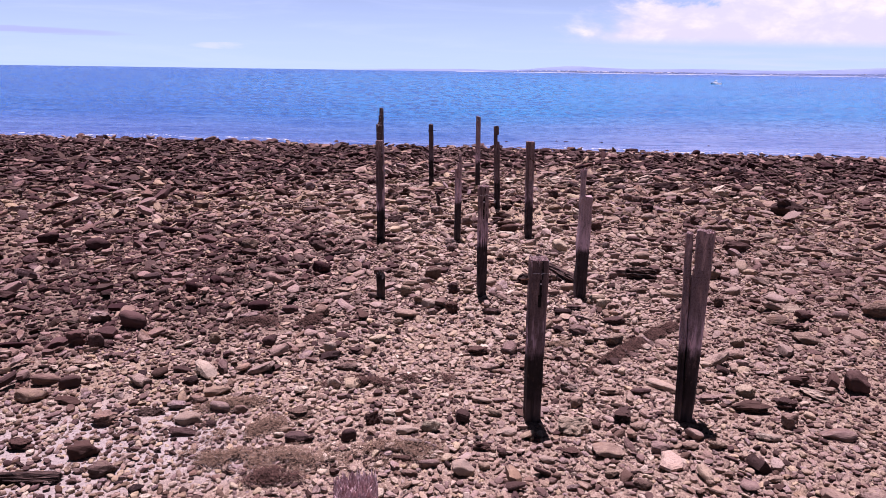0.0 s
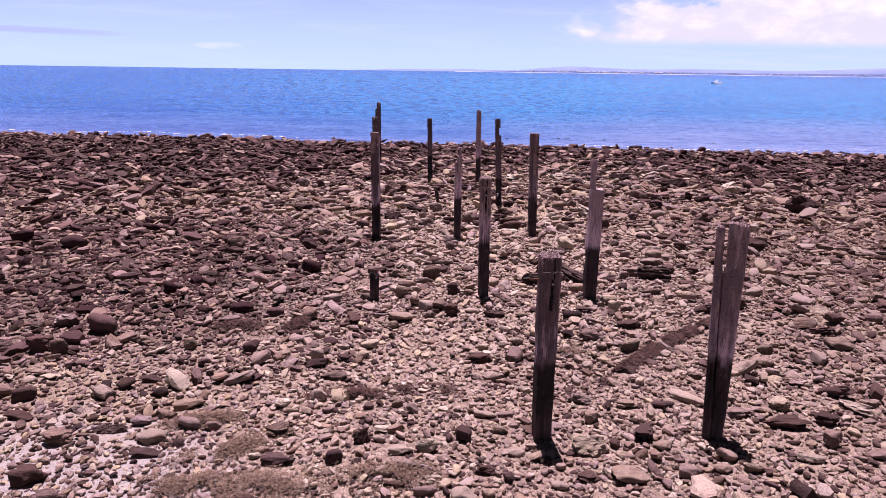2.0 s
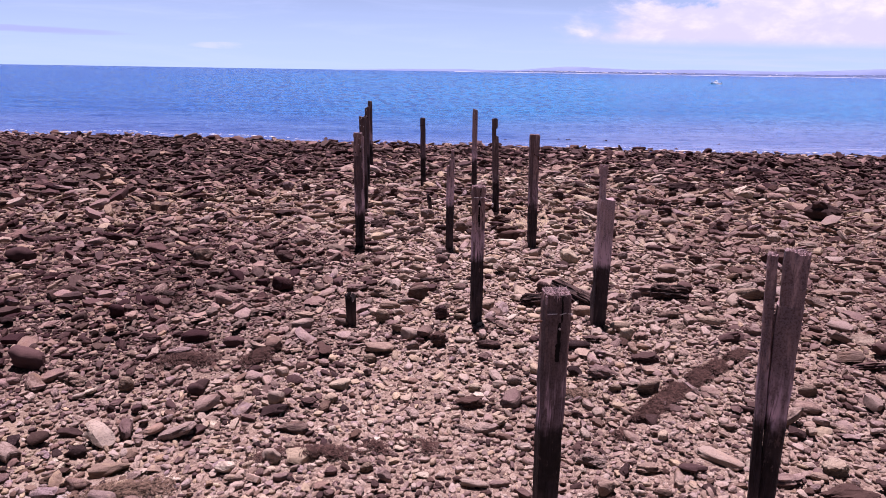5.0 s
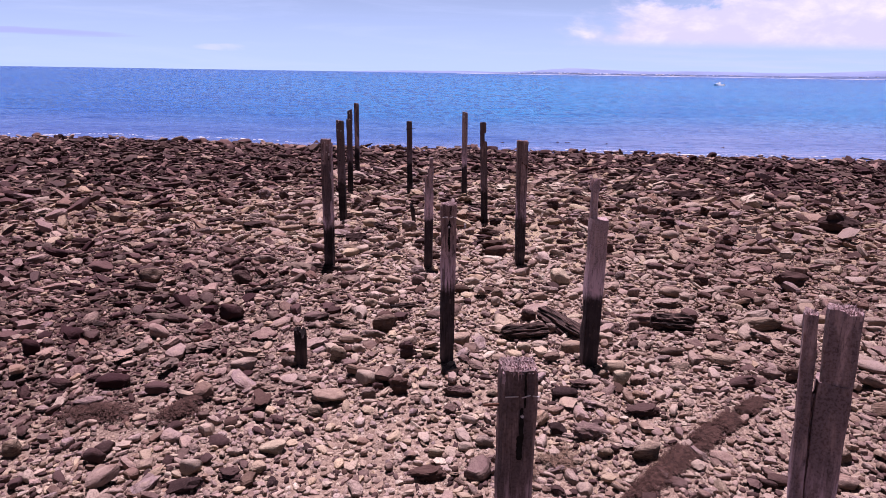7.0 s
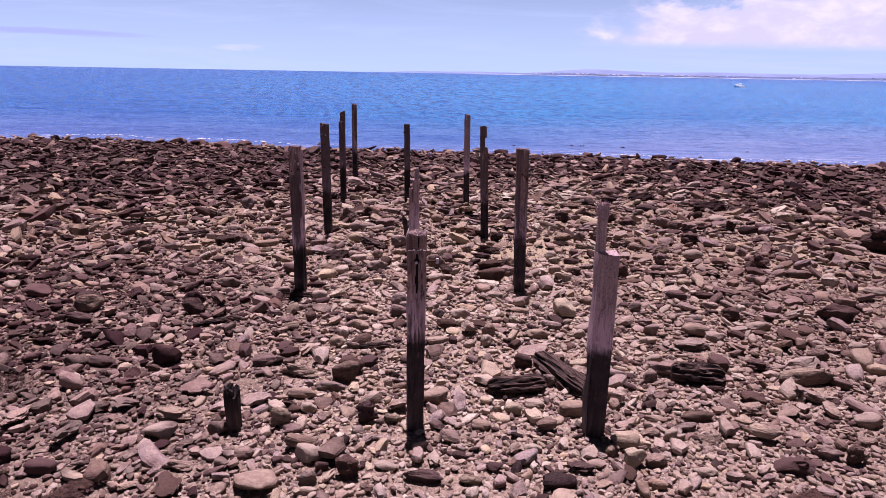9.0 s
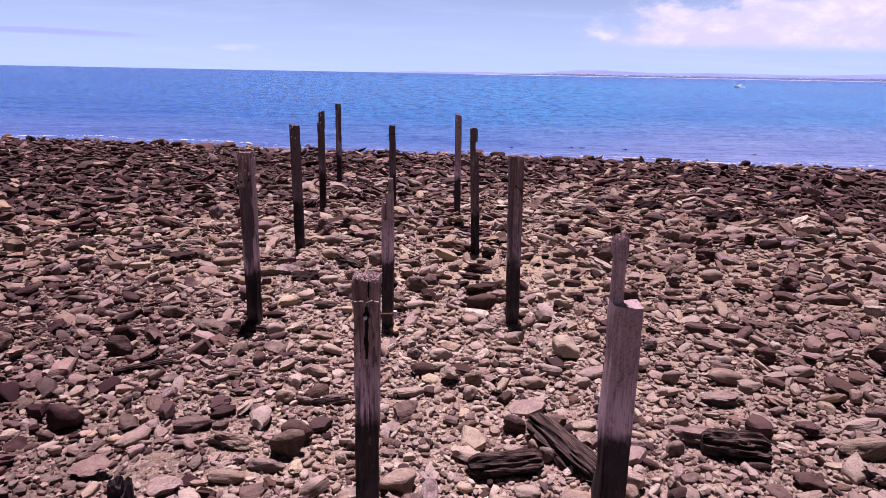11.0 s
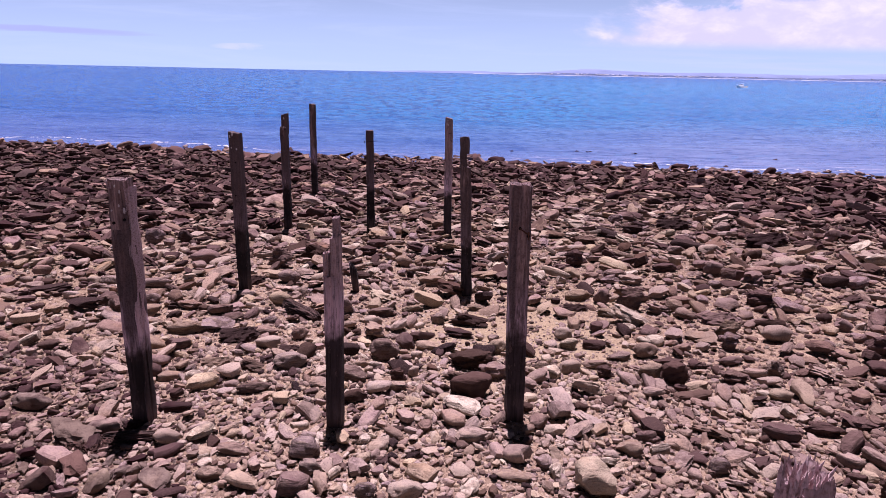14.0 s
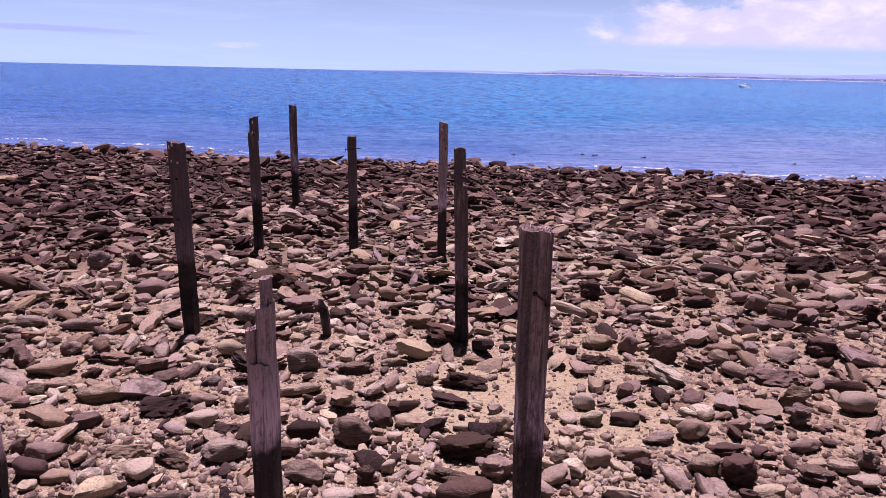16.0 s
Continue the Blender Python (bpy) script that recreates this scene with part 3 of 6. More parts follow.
def joined(name, centres, sizes, library, rng, tilt, label, category, tones, sharp=0, strike=0.0):
    """Many stones as one mesh. sizes: half lengths in three directions; strike: how far they stray from lying along the shore, 0 for any way."""
    n = len(centres)
    kind = rng.integers(0, len(library), n)
    turn = turn_matrices(rng, n, tilt, strike)
    vs, fs, ls, ts, sm, base = [], [], [], [], [], 0
    for k, (v, f, smooth) in enumerate(library):
        pick = np.nonzero(kind == k)[0]
        if not len(pick):
            continue
        loc = v[None] * sizes[pick][:, None, :]
        out = np.einsum("nij,nvj->nvi", turn[pick], loc) + centres[pick][:, None, :]
        vs.append(out.reshape(-1, 3))
        ls.append((loc + rng.uniform(0, 50, (len(pick), 1, 3))).reshape(-1, 3))
        ts.append(np.repeat(tones[pick], len(v)))
        fs.append((f[None] + (base + np.arange(len(pick)) * len(v))[:, None, None]).reshape(-1, 3))
        sm.append(np.full(len(pick) * len(f), smooth))
        base += len(pick) * len(v)
    me = stone_mesh(name, np.concatenate(vs), np.concatenate(fs), np.concatenate(sm))
    add_fields(me, np.concatenate(ls), np.concatenate(ts))
    if sharp:
        me.set_sharp_from_angle(angle=radians(sharp))
    return tagged(new(name, me), label, category, kind="stuff")


TAKEN = {}


def claim(x, y, r, slack):
    """True if a stone of that radius still finds room on the bed; then it takes it."""
    cx, cy = int(x // 0.5), int(y // 0.5)
    for i in (cx - 1, cx, cx + 1):
        for j in (cy - 1, cy, cy + 1):
            for a, b, c in TAKEN.get((i, j), ()):
                if (a - x) ** 2 + (b - y) ** 2 < ((r + c) * slack) ** 2:
                    return False
    TAKEN.setdefault((cx, cy), []).append((x, y, r))
    return True


def in_reach(x, y):
    """The part of the foreshore laid with stones."""
    return abs(x - 0.1) < 0.72 * max(0, y - 0.4) + 1.2 and 3.6 < y < shore(x) + 3.0


def sandy(x, y):
    """How bare the bed lies, 0 to 1."""
    s = 1.1 * math.exp(-((x - 1.75) / 1.15) ** 2 - ((y - 19.1) / 0.65) ** 2)
    s = max(s, 0.7 * math.exp(-((x - 1.1) / 0.8) ** 2 - ((y - 17.5) / 0.7) ** 2))
    s = max(s, 0.4 * math.exp(-((x + 4.2) / 1.3) ** 2 - ((y - 7.6) / 0.9) ** 2))
    s = max(s, 0.6 * math.exp(-((x + 2.6) / 2.2) ** 2 - ((y - 7.3) / 1.3) ** 2))
    s = max(s, 0.4 * math.exp(-((x - 0.4) / 0.9) ** 2 - ((y - 13.6) / 1.0) ** 2))
    s = max(s, 0.35 * math.exp(-((x + 0.5) / 2.5) ** 2 - ((y - 9.0) / 0.9) ** 2))
    if y < 11.5:
        s = max(s, 0.75 * min(1.0, max(0.0, (noise.noise((x * 0.6, y * 0.6, 21)) - 0.08) * 5)))
    return s


# ---- posts ----
def outline(w, d, n=5):
    """A worn square: points round the section of a post."""
    pts = []
    for i in range(4 * n):
        a = 2 * math.pi * (i + 0.5) / (4 * n)
        c, s = math.cos(a), math.sin(a)
        k = 1 / (abs(c) ** 9 + abs(s) ** 9) ** (1 / 9)
        pts.append((c * k * w / 2, s * k * d / 2))
    return pts


def column(bm, centre, w, d, z0, z1, seed, lean=(0, 0), jag=0.03, wear=0.010, taper=0.0, bow=0.0, levels=None, slant=0.0):
    """One upright timber with grooves along the grain, and a broken or worn head."""
    pts = outline(w, d)
    m = levels or max(6, int((z1 - z0) / 0.07))
    rings = []
    for j in range(m + 1):
        u = j / m
        ring = []
        for i, (x, y) in enumerate(pts):
            groove = noise.noise((i * 0.9 + seed * 5.3, z0 + u * 0.8, seed)) * wear * 0.6
            if (i * 7 + int(seed * 10)) % 11 == 0:
                groove -= wear * 1.3 * max(0, noise.noise((i, u * 2.5, seed)) + 0.35)
            rough = noise.noise((x * 12 + seed, y * 12, (z0 + u * (z1 - z0)) * 4)) * wear * 0.9
            k = 1 - taper * (1 - max(0.0, z0 + (z1 - z0) * u) / max(z1, 0.1)) + (groove + rough) / (w / 2)
            z = z0 + (z1 - z0) * u
            if j == m:
                k *= 0.95
                z += jag * (noise.noise((x * 14 + seed * 2, y * 14, 3)) + 0.4 * noise.noise((x * 60, y * 60, seed))) + slant * x
            elif j == m - 1:
                z += slant * x * 0.5
            ring.append(bm.verts.new((centre[0] + x * k + lean[0] * z + bow * math.sin(math.pi * u), centre[1] + y * k + lean[1] * z, z)))
        rings.append(ring)
    n = len(pts)
    for a, b in zip(rings, rings[1:]):
        for i in range(n):
            bm.faces.new((a[i], a[(i + 1) % n], b[(i + 1) % n], b[i]))
    hub_z = z1 - jag * 0.6
    mid = [bm.verts.new((centre[0] + lean[0] * z1 + (v.co.x - centre[0] - lean[0] * z1) * 0.5, centre[1] + lean[1] * z1 + (v.co.y - centre[1] - lean[1] * z1) * 0.5,
                         hub_z + slant * (v.co.x - centre[0] - lean[0] * z1) * 0.5 + jag * noise.noise((v.co.x * 50, v.co.y * 50, seed)))) for v in rings[-1]]
    hub = bm.verts.new((centre[0] + lean[0] * z1, centre[1] + lean[1] * z1, hub_z - 0.01))
    for i in range(n):
        bm.faces.new((rings[-1][i], rings[-1][(i + 1) % n], mid[(i + 1) % n], mid[i]))
        bm.faces.new((mid[i], mid[(i + 1) % n], hub))
    bm.faces.new(list(reversed(rings[0])))


def disc(r, depth, n=10):
    bm = bmesh.new()
    bmesh.ops.create_cone(bm, cap_ends=True, segments=n, radius1=r, radius2=r * 0.85, depth=depth)
    bmesh.ops.rotate(bm, verts=bm.verts, matrix=Matrix.Rotation(radians(90), 3, "X"))
    return bm


def rod(a, b, r, n=8):
    bm = bmesh.new()
    a, b = Vector(a), Vector(b)
    bmesh.ops.create_cone(bm, cap_ends=True, segments=n, radius1=r, radius2=r, depth=(b - a).length)
    m = Matrix.Translation((a + b) / 2) @ (b - a).to_track_quat("Z", "Y").to_matrix().to_4x4()
    bmesh.ops.transform(bm, matrix=m, verts=bm.verts)
    return bm


def fringe(cx, cy, w, d, z0, z1, count, seed):
    """Upright splinters and frayed fibres crowded on the head of a post."""
    rng = random.Random(seed)
    bm = bmesh.new()
    for _ in range(count):
        x, y = cx + w * rng.uniform(-0.5, 0.5), cy + d * rng.uniform(-0.5, 0.5)
        out = max(abs(x - cx) / w, abs(y - cy) / d) * 2
        top = z0 + (z1 - z0) * rng.uniform(0.25, 1.0) * (0.8 + 0.2 * out)
        r0 = rng.uniform(0.004, 0.010)
        turn = rng.uniform(0, 6.28)
        tip = (x + rng.gauss(0, 0.006) + (x - cx) * 0.05, y + rng.gauss(0, 0.006) + (y - cy) * 0.05)
        low = [bm.verts.new((x + r0 * math.cos(turn + k * 2.1), y + r0 * math.sin(turn + k * 2.1), z0 - 0.05)) for k in range(3)]
        mid = [bm.verts.new((x + 0.9 * r0 * math.cos(turn + k * 2.1), y + 0.9 * r0 * math.sin(turn + k * 2.1), z0 + (top - z0) * 0.6)) for k in range(3)]
        end = bm.verts.new((tip[0], tip[1], top))
        for k in range(3):
            bm.faces.new((low[k], low[(k + 1) % 3], mid[(k + 1) % 3], mid[k]))
            bm.faces.new((mid[k], mid[(k + 1) % 3], end))
    return bm


def post(x, y, columns, band, tar, warm, label, yaw=0.0, lean=(0, 0), dip=0.35, fringes=(), bleach=0.12):
    """A jetty post. columns: (name, dx, dy, w, d, from, to, jag, slant, how slim its foot is, lean of its own) in metres over the bed."""
    ob = new("jetty_post")
    timbers = []
    for i, (name, dx, dy, w, d, lo, hi, jag, slant, *more) in enumerate(columns):
        slim, apart = (*more, 0.0, 0.0)[:2]
        bm = bmesh.new()
        column(bm, (dx, dy), w, d, lo if lo > 0 else -dip, hi, x * 3.3 + y + i * 7, (lean[0] + apart, lean[1]), jag, taper=slim, slant=slant)
        p = part(name, bm, TIMBER, ob, smooth=True)
        p.data.set_sharp_from_angle(angle=radians(38))
        p.color = (band, tar, warm, bleach)
        timbers.append((p, dx, hi))
    for dx, dy, w, d, lo, hi, count in fringes:
        under = min(timbers, key=lambda t: abs(t[1] - dx) + abs(t[2] - hi))[0]
        p = part("splintered_head", fringe(dx + lean[0] * hi, dy + lean[1] * hi, w, d, lo, hi, count, x * 7 + y), TIMBER, under, "bleached splintered head of the timber")
        p.color = (-2, 0.1, 0.3, 0.95 if bleach > 0.5 else 0.55)
    ob.matrix_world = pose(x, y, ground_z(x, y), 0, 0, yaw)
    for back in (0.0, 0.2):
        TAKEN.setdefault((int(x // 0.5), int((y - back) // 0.5)), []).append((x, y - back, 0.13))
    return tagged(ob, label, "post", "posts of the ruined jetty")


def bolt_hole(p, x, z, front, r=0.016, tall=1.0, name="bolt_hole"):
    ob = part(name, disc(r, 0.012), HOLE, p)
    ob.scale = (1, 1, tall)
    ob.location = (x, front, z)


def rotted_slot(p, x, z0, z1, wide, front, lean_y, seed):
    """A dark rotted-out hollow in the face of a post, with a ragged outline."""
    bm = bmesh.new()
    n = 14
    sides = ([], [])
    for i in range(n + 1):
        u = i / n
        z = z0 + (z1 - z0) * u
        w = wide * (0.25 + 0.75 * math.sin(math.pi * min(1, u * 0.85 + 0.08)) ** 0.7) * (0.8 + 0.5 * noise.noise((u * 5, seed, 0)))
        mid = x + 0.006 * noise.noise((u * 4, seed, 3))
        for k, side in ((-1, sides[0]), (1, sides[1])):
            side.append([bm.verts.new((mid + k * w * g, front + lean_y * z + dy, z)) for g, dy in ((1.0, 0.012), (0.92, -0.001))])
    for side in sides:
        for a, b in zip(side, side[1:]):
            bm.faces.new((a[0], b[0], b[1], a[1]))
    for i in range(n):
        bm.faces.new((sides[0][i][1], sides[0][i + 1][1], sides[1][i + 1][1], sides[1][i][1]))
    part("rotted_slot", bm, HOLE, p, "dark rotted hollow in the timber")


def straight(w, d, top, jag=0.02, slant=0.0, slim=0.0):
    return [("shaft", 0, 0, w, d, 0, top, jag, slant, slim)]


def build_posts():
    grey = "weathered grey jetty post, black tide-stained foot"
    z = ground_z
    post(-1.20, 4.35, straight(0.20, 0.20, 1.66, 0.03, 0.1), 0.75, 0.1, 0.0, "bleached jetty post with a splintered pale head", 8, bleach=0.6,
         fringes=((0, 0.01, 0.20, 0.19, 1.62, 1.725, 520),))
    h = 1.79 - z(0.27, 8.22)
    p1 = post(0.27, 8.22, straight(0.196, 0.19, h, 0.012, 0.0, 0.12), 0.78, 0.58, 0.6, grey + ", wire on its head", 3, (0.0, 0.03),
              fringes=((0, 0, 0.178, 0.178, h - 0.02, h + 0.014, 340),))
    h2 = 2.07 - z(1.93, 8.17)
    post(1.93, 8.17, [("shaft", 0.035, 0.02, 0.178, 0.16, 0, h2 - 0.40, 0.012, 0.0, 0.34), ("head", 0.046, 0.02, 0.180, 0.155, h2 - 0.5, h2, 0.02, -0.10, 0.5),
                      ("plank", -0.050, -0.015, 0.072, 0.13, 0, h2 - 0.03, 0.03, 0.0, 0.0, -0.032), ("splinter", -0.058, 0.0, 0.032, 0.07, h2 * 0.5, h2 - 0.47, 0.05, 0.0, 0.0, -0.004)],
         0.80, 0.55, 0.7, "weathered jetty post split lengthwise, a thin plank standing free", -28, (-0.025, 0.111), bleach=0.3,
         fringes=((0.045, 0.02, 0.16, 0.14, h2 - 0.03, h2 + 0.02, 220), (-0.115, -0.015, 0.06, 0.11, h2 - 0.07, h2 - 0.015, 80)))
    h3 = 1.86 - z(0, 12.2)
    p3 = post(-0.005, 12.15, [("shaft", 0, 0, 0.170, 0.168, 0, h3 - 0.12, 0.01, 0.0, 0.10), ("head", -0.004, 0, 0.180, 0.174, h3 - 0.145, h3, 0.03, 0.0)], 0.86, 0.42, 0.5, grey + ", pale line under its head", 1, (0.0, 0.08),
              fringes=((0, 0, 0.168, 0.165, h3 - 0.02, h3 + 0.006, 380),))
    h4 = 1.715 - z(1.66, 12.12)
    post(1.652, 12.12, [("shaft", 0.0, 0, 0.20, 0.175, 0, h4, 0.015, -0.05, 0.22), ("tenon", -0.055, 0.03, 0.080, 0.10, h4 - 0.3, h4 + 0.40, 0.04, 0.1), ("side_plank", -0.092, 0.0, 0.032, 0.165, 0, h4 - 0.03, 0.03, 0.0, 0.0, 0.012)],
         0.80, 0.26, 0.3, "weathered jetty post notched to a narrow tenon at its head", 0, (0.015, 0.10), bleach=0.55,
         fringes=((-0.055, 0.03, 0.095, 0.11, h4 + 0.36, h4 + 0.46, 150),))
    h5 = 1.84 - z(-0.25, 16.4)
    post(-0.25, 16.38, [("shaft", 0.0, 0, 0.145, 0.15, 0, h5 - 0.50, 0.03, -0.2), ("prong", -0.050, -0.02, 0.048, 0.09, h5 - 0.75, h5 - 0.29, 0.03, 0.4),
                        ("prong", 0.022, 0.01, 0.092, 0.12, h5 - 0.75, h5 - 0.16, 0.03, 0.3), ("prong", 0.030, 0.015, 0.056, 0.07, h5 - 0.35, h5 + 0.01, 0.015, 0.1)],
         0.92, 0.04, 0.3, "weathered jetty post broken into two splintered prongs", -3, (0.0, 0.03), bleach=0.4,
         fringes=((-0.050, -0.02, 0.042, 0.08, h5 - 0.33, h5 - 0.27, 30), (0.035, 0.01, 0.055, 0.10, h5 - 0.20, h5 - 0.14, 30)))
    h6 = 2.145 - z(1.4, 16.55)
    p6 = post(1.40, 16.55, straight(0.190, 0.185, h6, 0.015, -0.05, 0.14), 0.86, 0.52, 0.9, grey + ", rusty bracket below its head", 4, (-0.015, 0.02), bleach=0.15,
              fringes=((0, 0, 0.175, 0.17, h6 - 0.025, h6 + 0.012, 260),))
    h7 = 2.15 - z(-2.0, 16.37)
    p7 = post(-2.0, 16.37, [("shaft", 0, 0, 0.178, 0.16, 0, h7 - 0.42, 0.005, 0.0, 0.10), ("head", -0.006, 0.004, 0.166, 0.15, h7 - 0.5, h7, 0.02, -0.05), ("side_plank", 0.074, 0.002, 0.036, 0.150, 0, h7 - 0.06, 0.02, 0.0)], 0.75, 0.60, 0.35, grey + ", slightly narrower head", -4, fringes=((-0.006, 0.004, 0.15, 0.14, h7 - 0.02, h7 + 0.006, 120),))
    h8 = 2.17 - z(-2.3, 20.42)
    p8 = post(-2.29, 20.40, straight(0.158, 0.158, h8, 0.02, -0.15), 0.95, 0.76, 0.2, "dark tarred timber jetty post with a worn head", -6, (-0.02, 0.03))
    h9 = 2.18 - z(-2.61, 24.5)
    p9 = post(-2.61, 24.50, [("shaft", 0, 0, 0.16, 0.16, 0, h9 - 0.25, 0.02, 0), ("head", 0.015, 0.01, 0.135, 0.14, h9 - 0.4, h9, 0.03, 0.3)], 0.9, 0.72, 0.1, "dark tarred timber jetty post with a notched slanting head")
    h10 = 2.185 - z(-2.87, 28.66)
    post(-2.87, 28.66, straight(0.16, 0.16, h10, 0.02, -0.15), 0.9, 0.6, 0.3, "dark tarred timber jetty post with a rounded head")
    h11 = 1.885 - z(-0.85, 24.4)
    p11 = post(-0.85, 24.40, straight(0.155, 0.16, h11, 0.015), 0.9, 0.85, 0.1, "black timber jetty post with an iron rod through it", 3, (-0.01, 0.08))
    h12 = 2.165 - z(0.75, 24.4)
    p12 = post(0.75, 24.35, straight(0.155, 0.155, h12, 0.015, -0.2), 0.85, 0.1, 0.2, grey + ", slanting head", -2, (-0.01, 0.10), bleach=0.35)
    h13 = 2.17 - z(1.03, 20.4)
    post(1.05, 20.38, [("shaft", 0, 0, 0.155, 0.155, 0, h13 - 0.42, 0.03, -0.3), ("neck", -0.03, 0.0, 0.10, 0.13, h13 - 0.55, h13 - 0.18, 0.02, 0.3), ("head", -0.012, 0.0, 0.128, 0.13, h13 - 0.24, h13, 0.03, 0.1)],
         0.8, 0.64, 0.3, "dark timber jetty post with a rotted notch below its head", 2, (-0.03, 0.07))
    post(-1.68, 12.12, [("shaft", 0, 0, 0.13, 0.15, 0, 0.36, 0.06, 0.5), ("splinter", -0.03, 0, 0.08, 0.12, 0.2, 0.42, 0.05, 0)], 2.0, 1.0, 0.0, "short black stump of a rotted jetty post", 10)
    post(-0.62, 20.45, [("shaft", 0, 0, 0.10, 0.12, 0, 0.40, 0.06, -1.0)], 0.5, 0.6, 0.3, "short leaning stump of a rotted jetty post", 5, (-0.12, 0.0))
    for ob in bpy.data.objects:
        if ob.name.startswith("side_plank"):        # thin outer layers, paler than their posts
            ob.color = (ob.color[0], 0.05, 0.2, 0.75)
    # ironwork and marks
    for p, hh, front, half in ((p1, h, -0.103, 0.102), (p3, h3, -0.094, 0.09)):
        off = 0.05 + (0.03 if p is p1 else 0.08) * (hh - 0.3)
        for x0, x1, dz in ((-0.8, -0.12, 0.0), (0.05, 0.5, -0.006), (0.62, 0.95, 0.003)):
            part("wire", rod((x0 * half, front + off - 0.05, hh - 0.132 + dz), (x1 * half, front + off - 0.05, hh - 0.130 - dz), 0.0034), CHALK, p, "broken pale wire across the timber")
    o3 = 0.08 * h3
    stud = part("through_bolt", rod((0.09, o3 - 0.02, h3 - 0.255), (0.185, o3 - 0.02, h3 - 0.25), 0.011), RUST, p3, "rusty iron bolt sticking out of the timber")
    part("nut", rod((0.180, o3 - 0.02, h3 - 0.275), (0.183, o3 - 0.02, h3 - 0.228), 0.014, 6), CHALK, stud, "pale crusted nut")
    bolt_hole(p3, 0.005, h3 - 0.23, -0.091 + o3 - 0.018, 0.024)
    part("bolt", rod((0.0, -0.12 + o3 - 0.018, h3 - 0.24), (0.0, -0.07 + o3, h3 - 0.24), 0.012), CHALK, p3, "pale crusted bolt head")
    rotted_slot(p3, 0.004, h3 - 0.52, h3 - 0.17, 0.017, -0.0895, 0.08, 2.0)
    rotted_slot(p3, 0.018, h3 - 0.11, h3 - 0.005, 0.008, -0.0925, 0.08, 4.0)
    rotted_slot(p1, 0.026, h - 0.20, h - 0.005, 0.007, -0.0995, 0.03, 1.0)
    rotted_slot(p1, 0.012, h - 0.48, h - 0.20, 0.015, -0.0985, 0.03, 3.0)
    rotted_slot(p1, 0.006, h - 0.50, h - 0.36, 0.024, -0.0975, 0.03, 5.0)
    o1 = 0.03 * h
    part("bolt", rod((0.012, -0.115 + o1, h - 0.245), (0.012, -0.08 + o1, h - 0.245), 0.009), CHALK, p1, "pale crusted bolt head")
    part("through_bolt", rod((-0.185, o1 - 0.02, h - 0.225), (-0.09, o1 - 0.02, h - 0.22), 0.008), RUST, p1, "rusty iron bolt sticking out of the timber")
    for x0, dz in ((-0.042, 0.37), (0.035, 0.44)):
        bolt_hole(p6, x0, h6 - dz, -0.094 + 0.02 * (h6 - dz), 0.016)
    part("bracket", rod((-0.045, -0.098 + 0.035, h6 - 0.37), (0.04, -0.098 + 0.035, h6 - 0.43), 0.006), RUST, p6, "thin rusty iron strap")
    part("bolt", rod((0.035, -0.098 + 0.035, h6 - 0.47), (0.035, -0.098 + 0.035, h6 - 0.40), 0.007), RUST, p6, "rusty bolt")
    part("iron_rod", rod((-0.12, -0.01, h11 - 0.22), (0.14, 0.05, h11 - 0.195), 0.007), HOLE, p11, "black iron rod through the timber")
    part("iron_rod", rod((-0.125, -0.03, h11 - 0.245), (-0.118, 0.0, h11 - 0.195), 0.007), HOLE, p11, "bent end of the rod")
    lime = random.Random(4)
    for p, hh, lean_x, lean_y, half in ((p8, h8, -0.02, 0.03, 0.079), (p9, h9, 0.0, 0.0, 0.07), (p12, h12, -0.01, 0.10, 0.078), (p7, h7, 0.0, 0.0, 0.08)):
        for _ in range(5):
            z0, x0 = hh - lime.uniform(0.02, 0.35) ** 1.2, lime.uniform(-0.8, 0.8) * half
            mark = part("bird_lime", disc(lime.uniform(0.006, 0.013), 0.006, 7), CHALK, p, "pale splash of bird lime")
            mark.scale = (1, 1, lime.uniform(1.2, 2.6))
            mark.location = (x0 + lean_x * z0, lean_y * z0 - half - 0.001, z0)
    for p, hh, holes in ((p7, h7, ((-0.045, 0.36), (0.05, 0.33))), (p9, h9, ((0.03, 0.30), (-0.03, 0.42))), (p12, h12, ((0.0, 0.30), (0.03, 0.45))), (p8, h8, ((0.02, 0.42), (0.0, 0.9)))):
        for x0, dz in holes:
            bolt_hole(p, x0 - (0.02 * hh if p is p8 else 0), hh - dz, -0.080 + (0.10 if p is p12 else 0.03 if p is p8 else 0) * (hh - dz), 0.013)


build_posts()


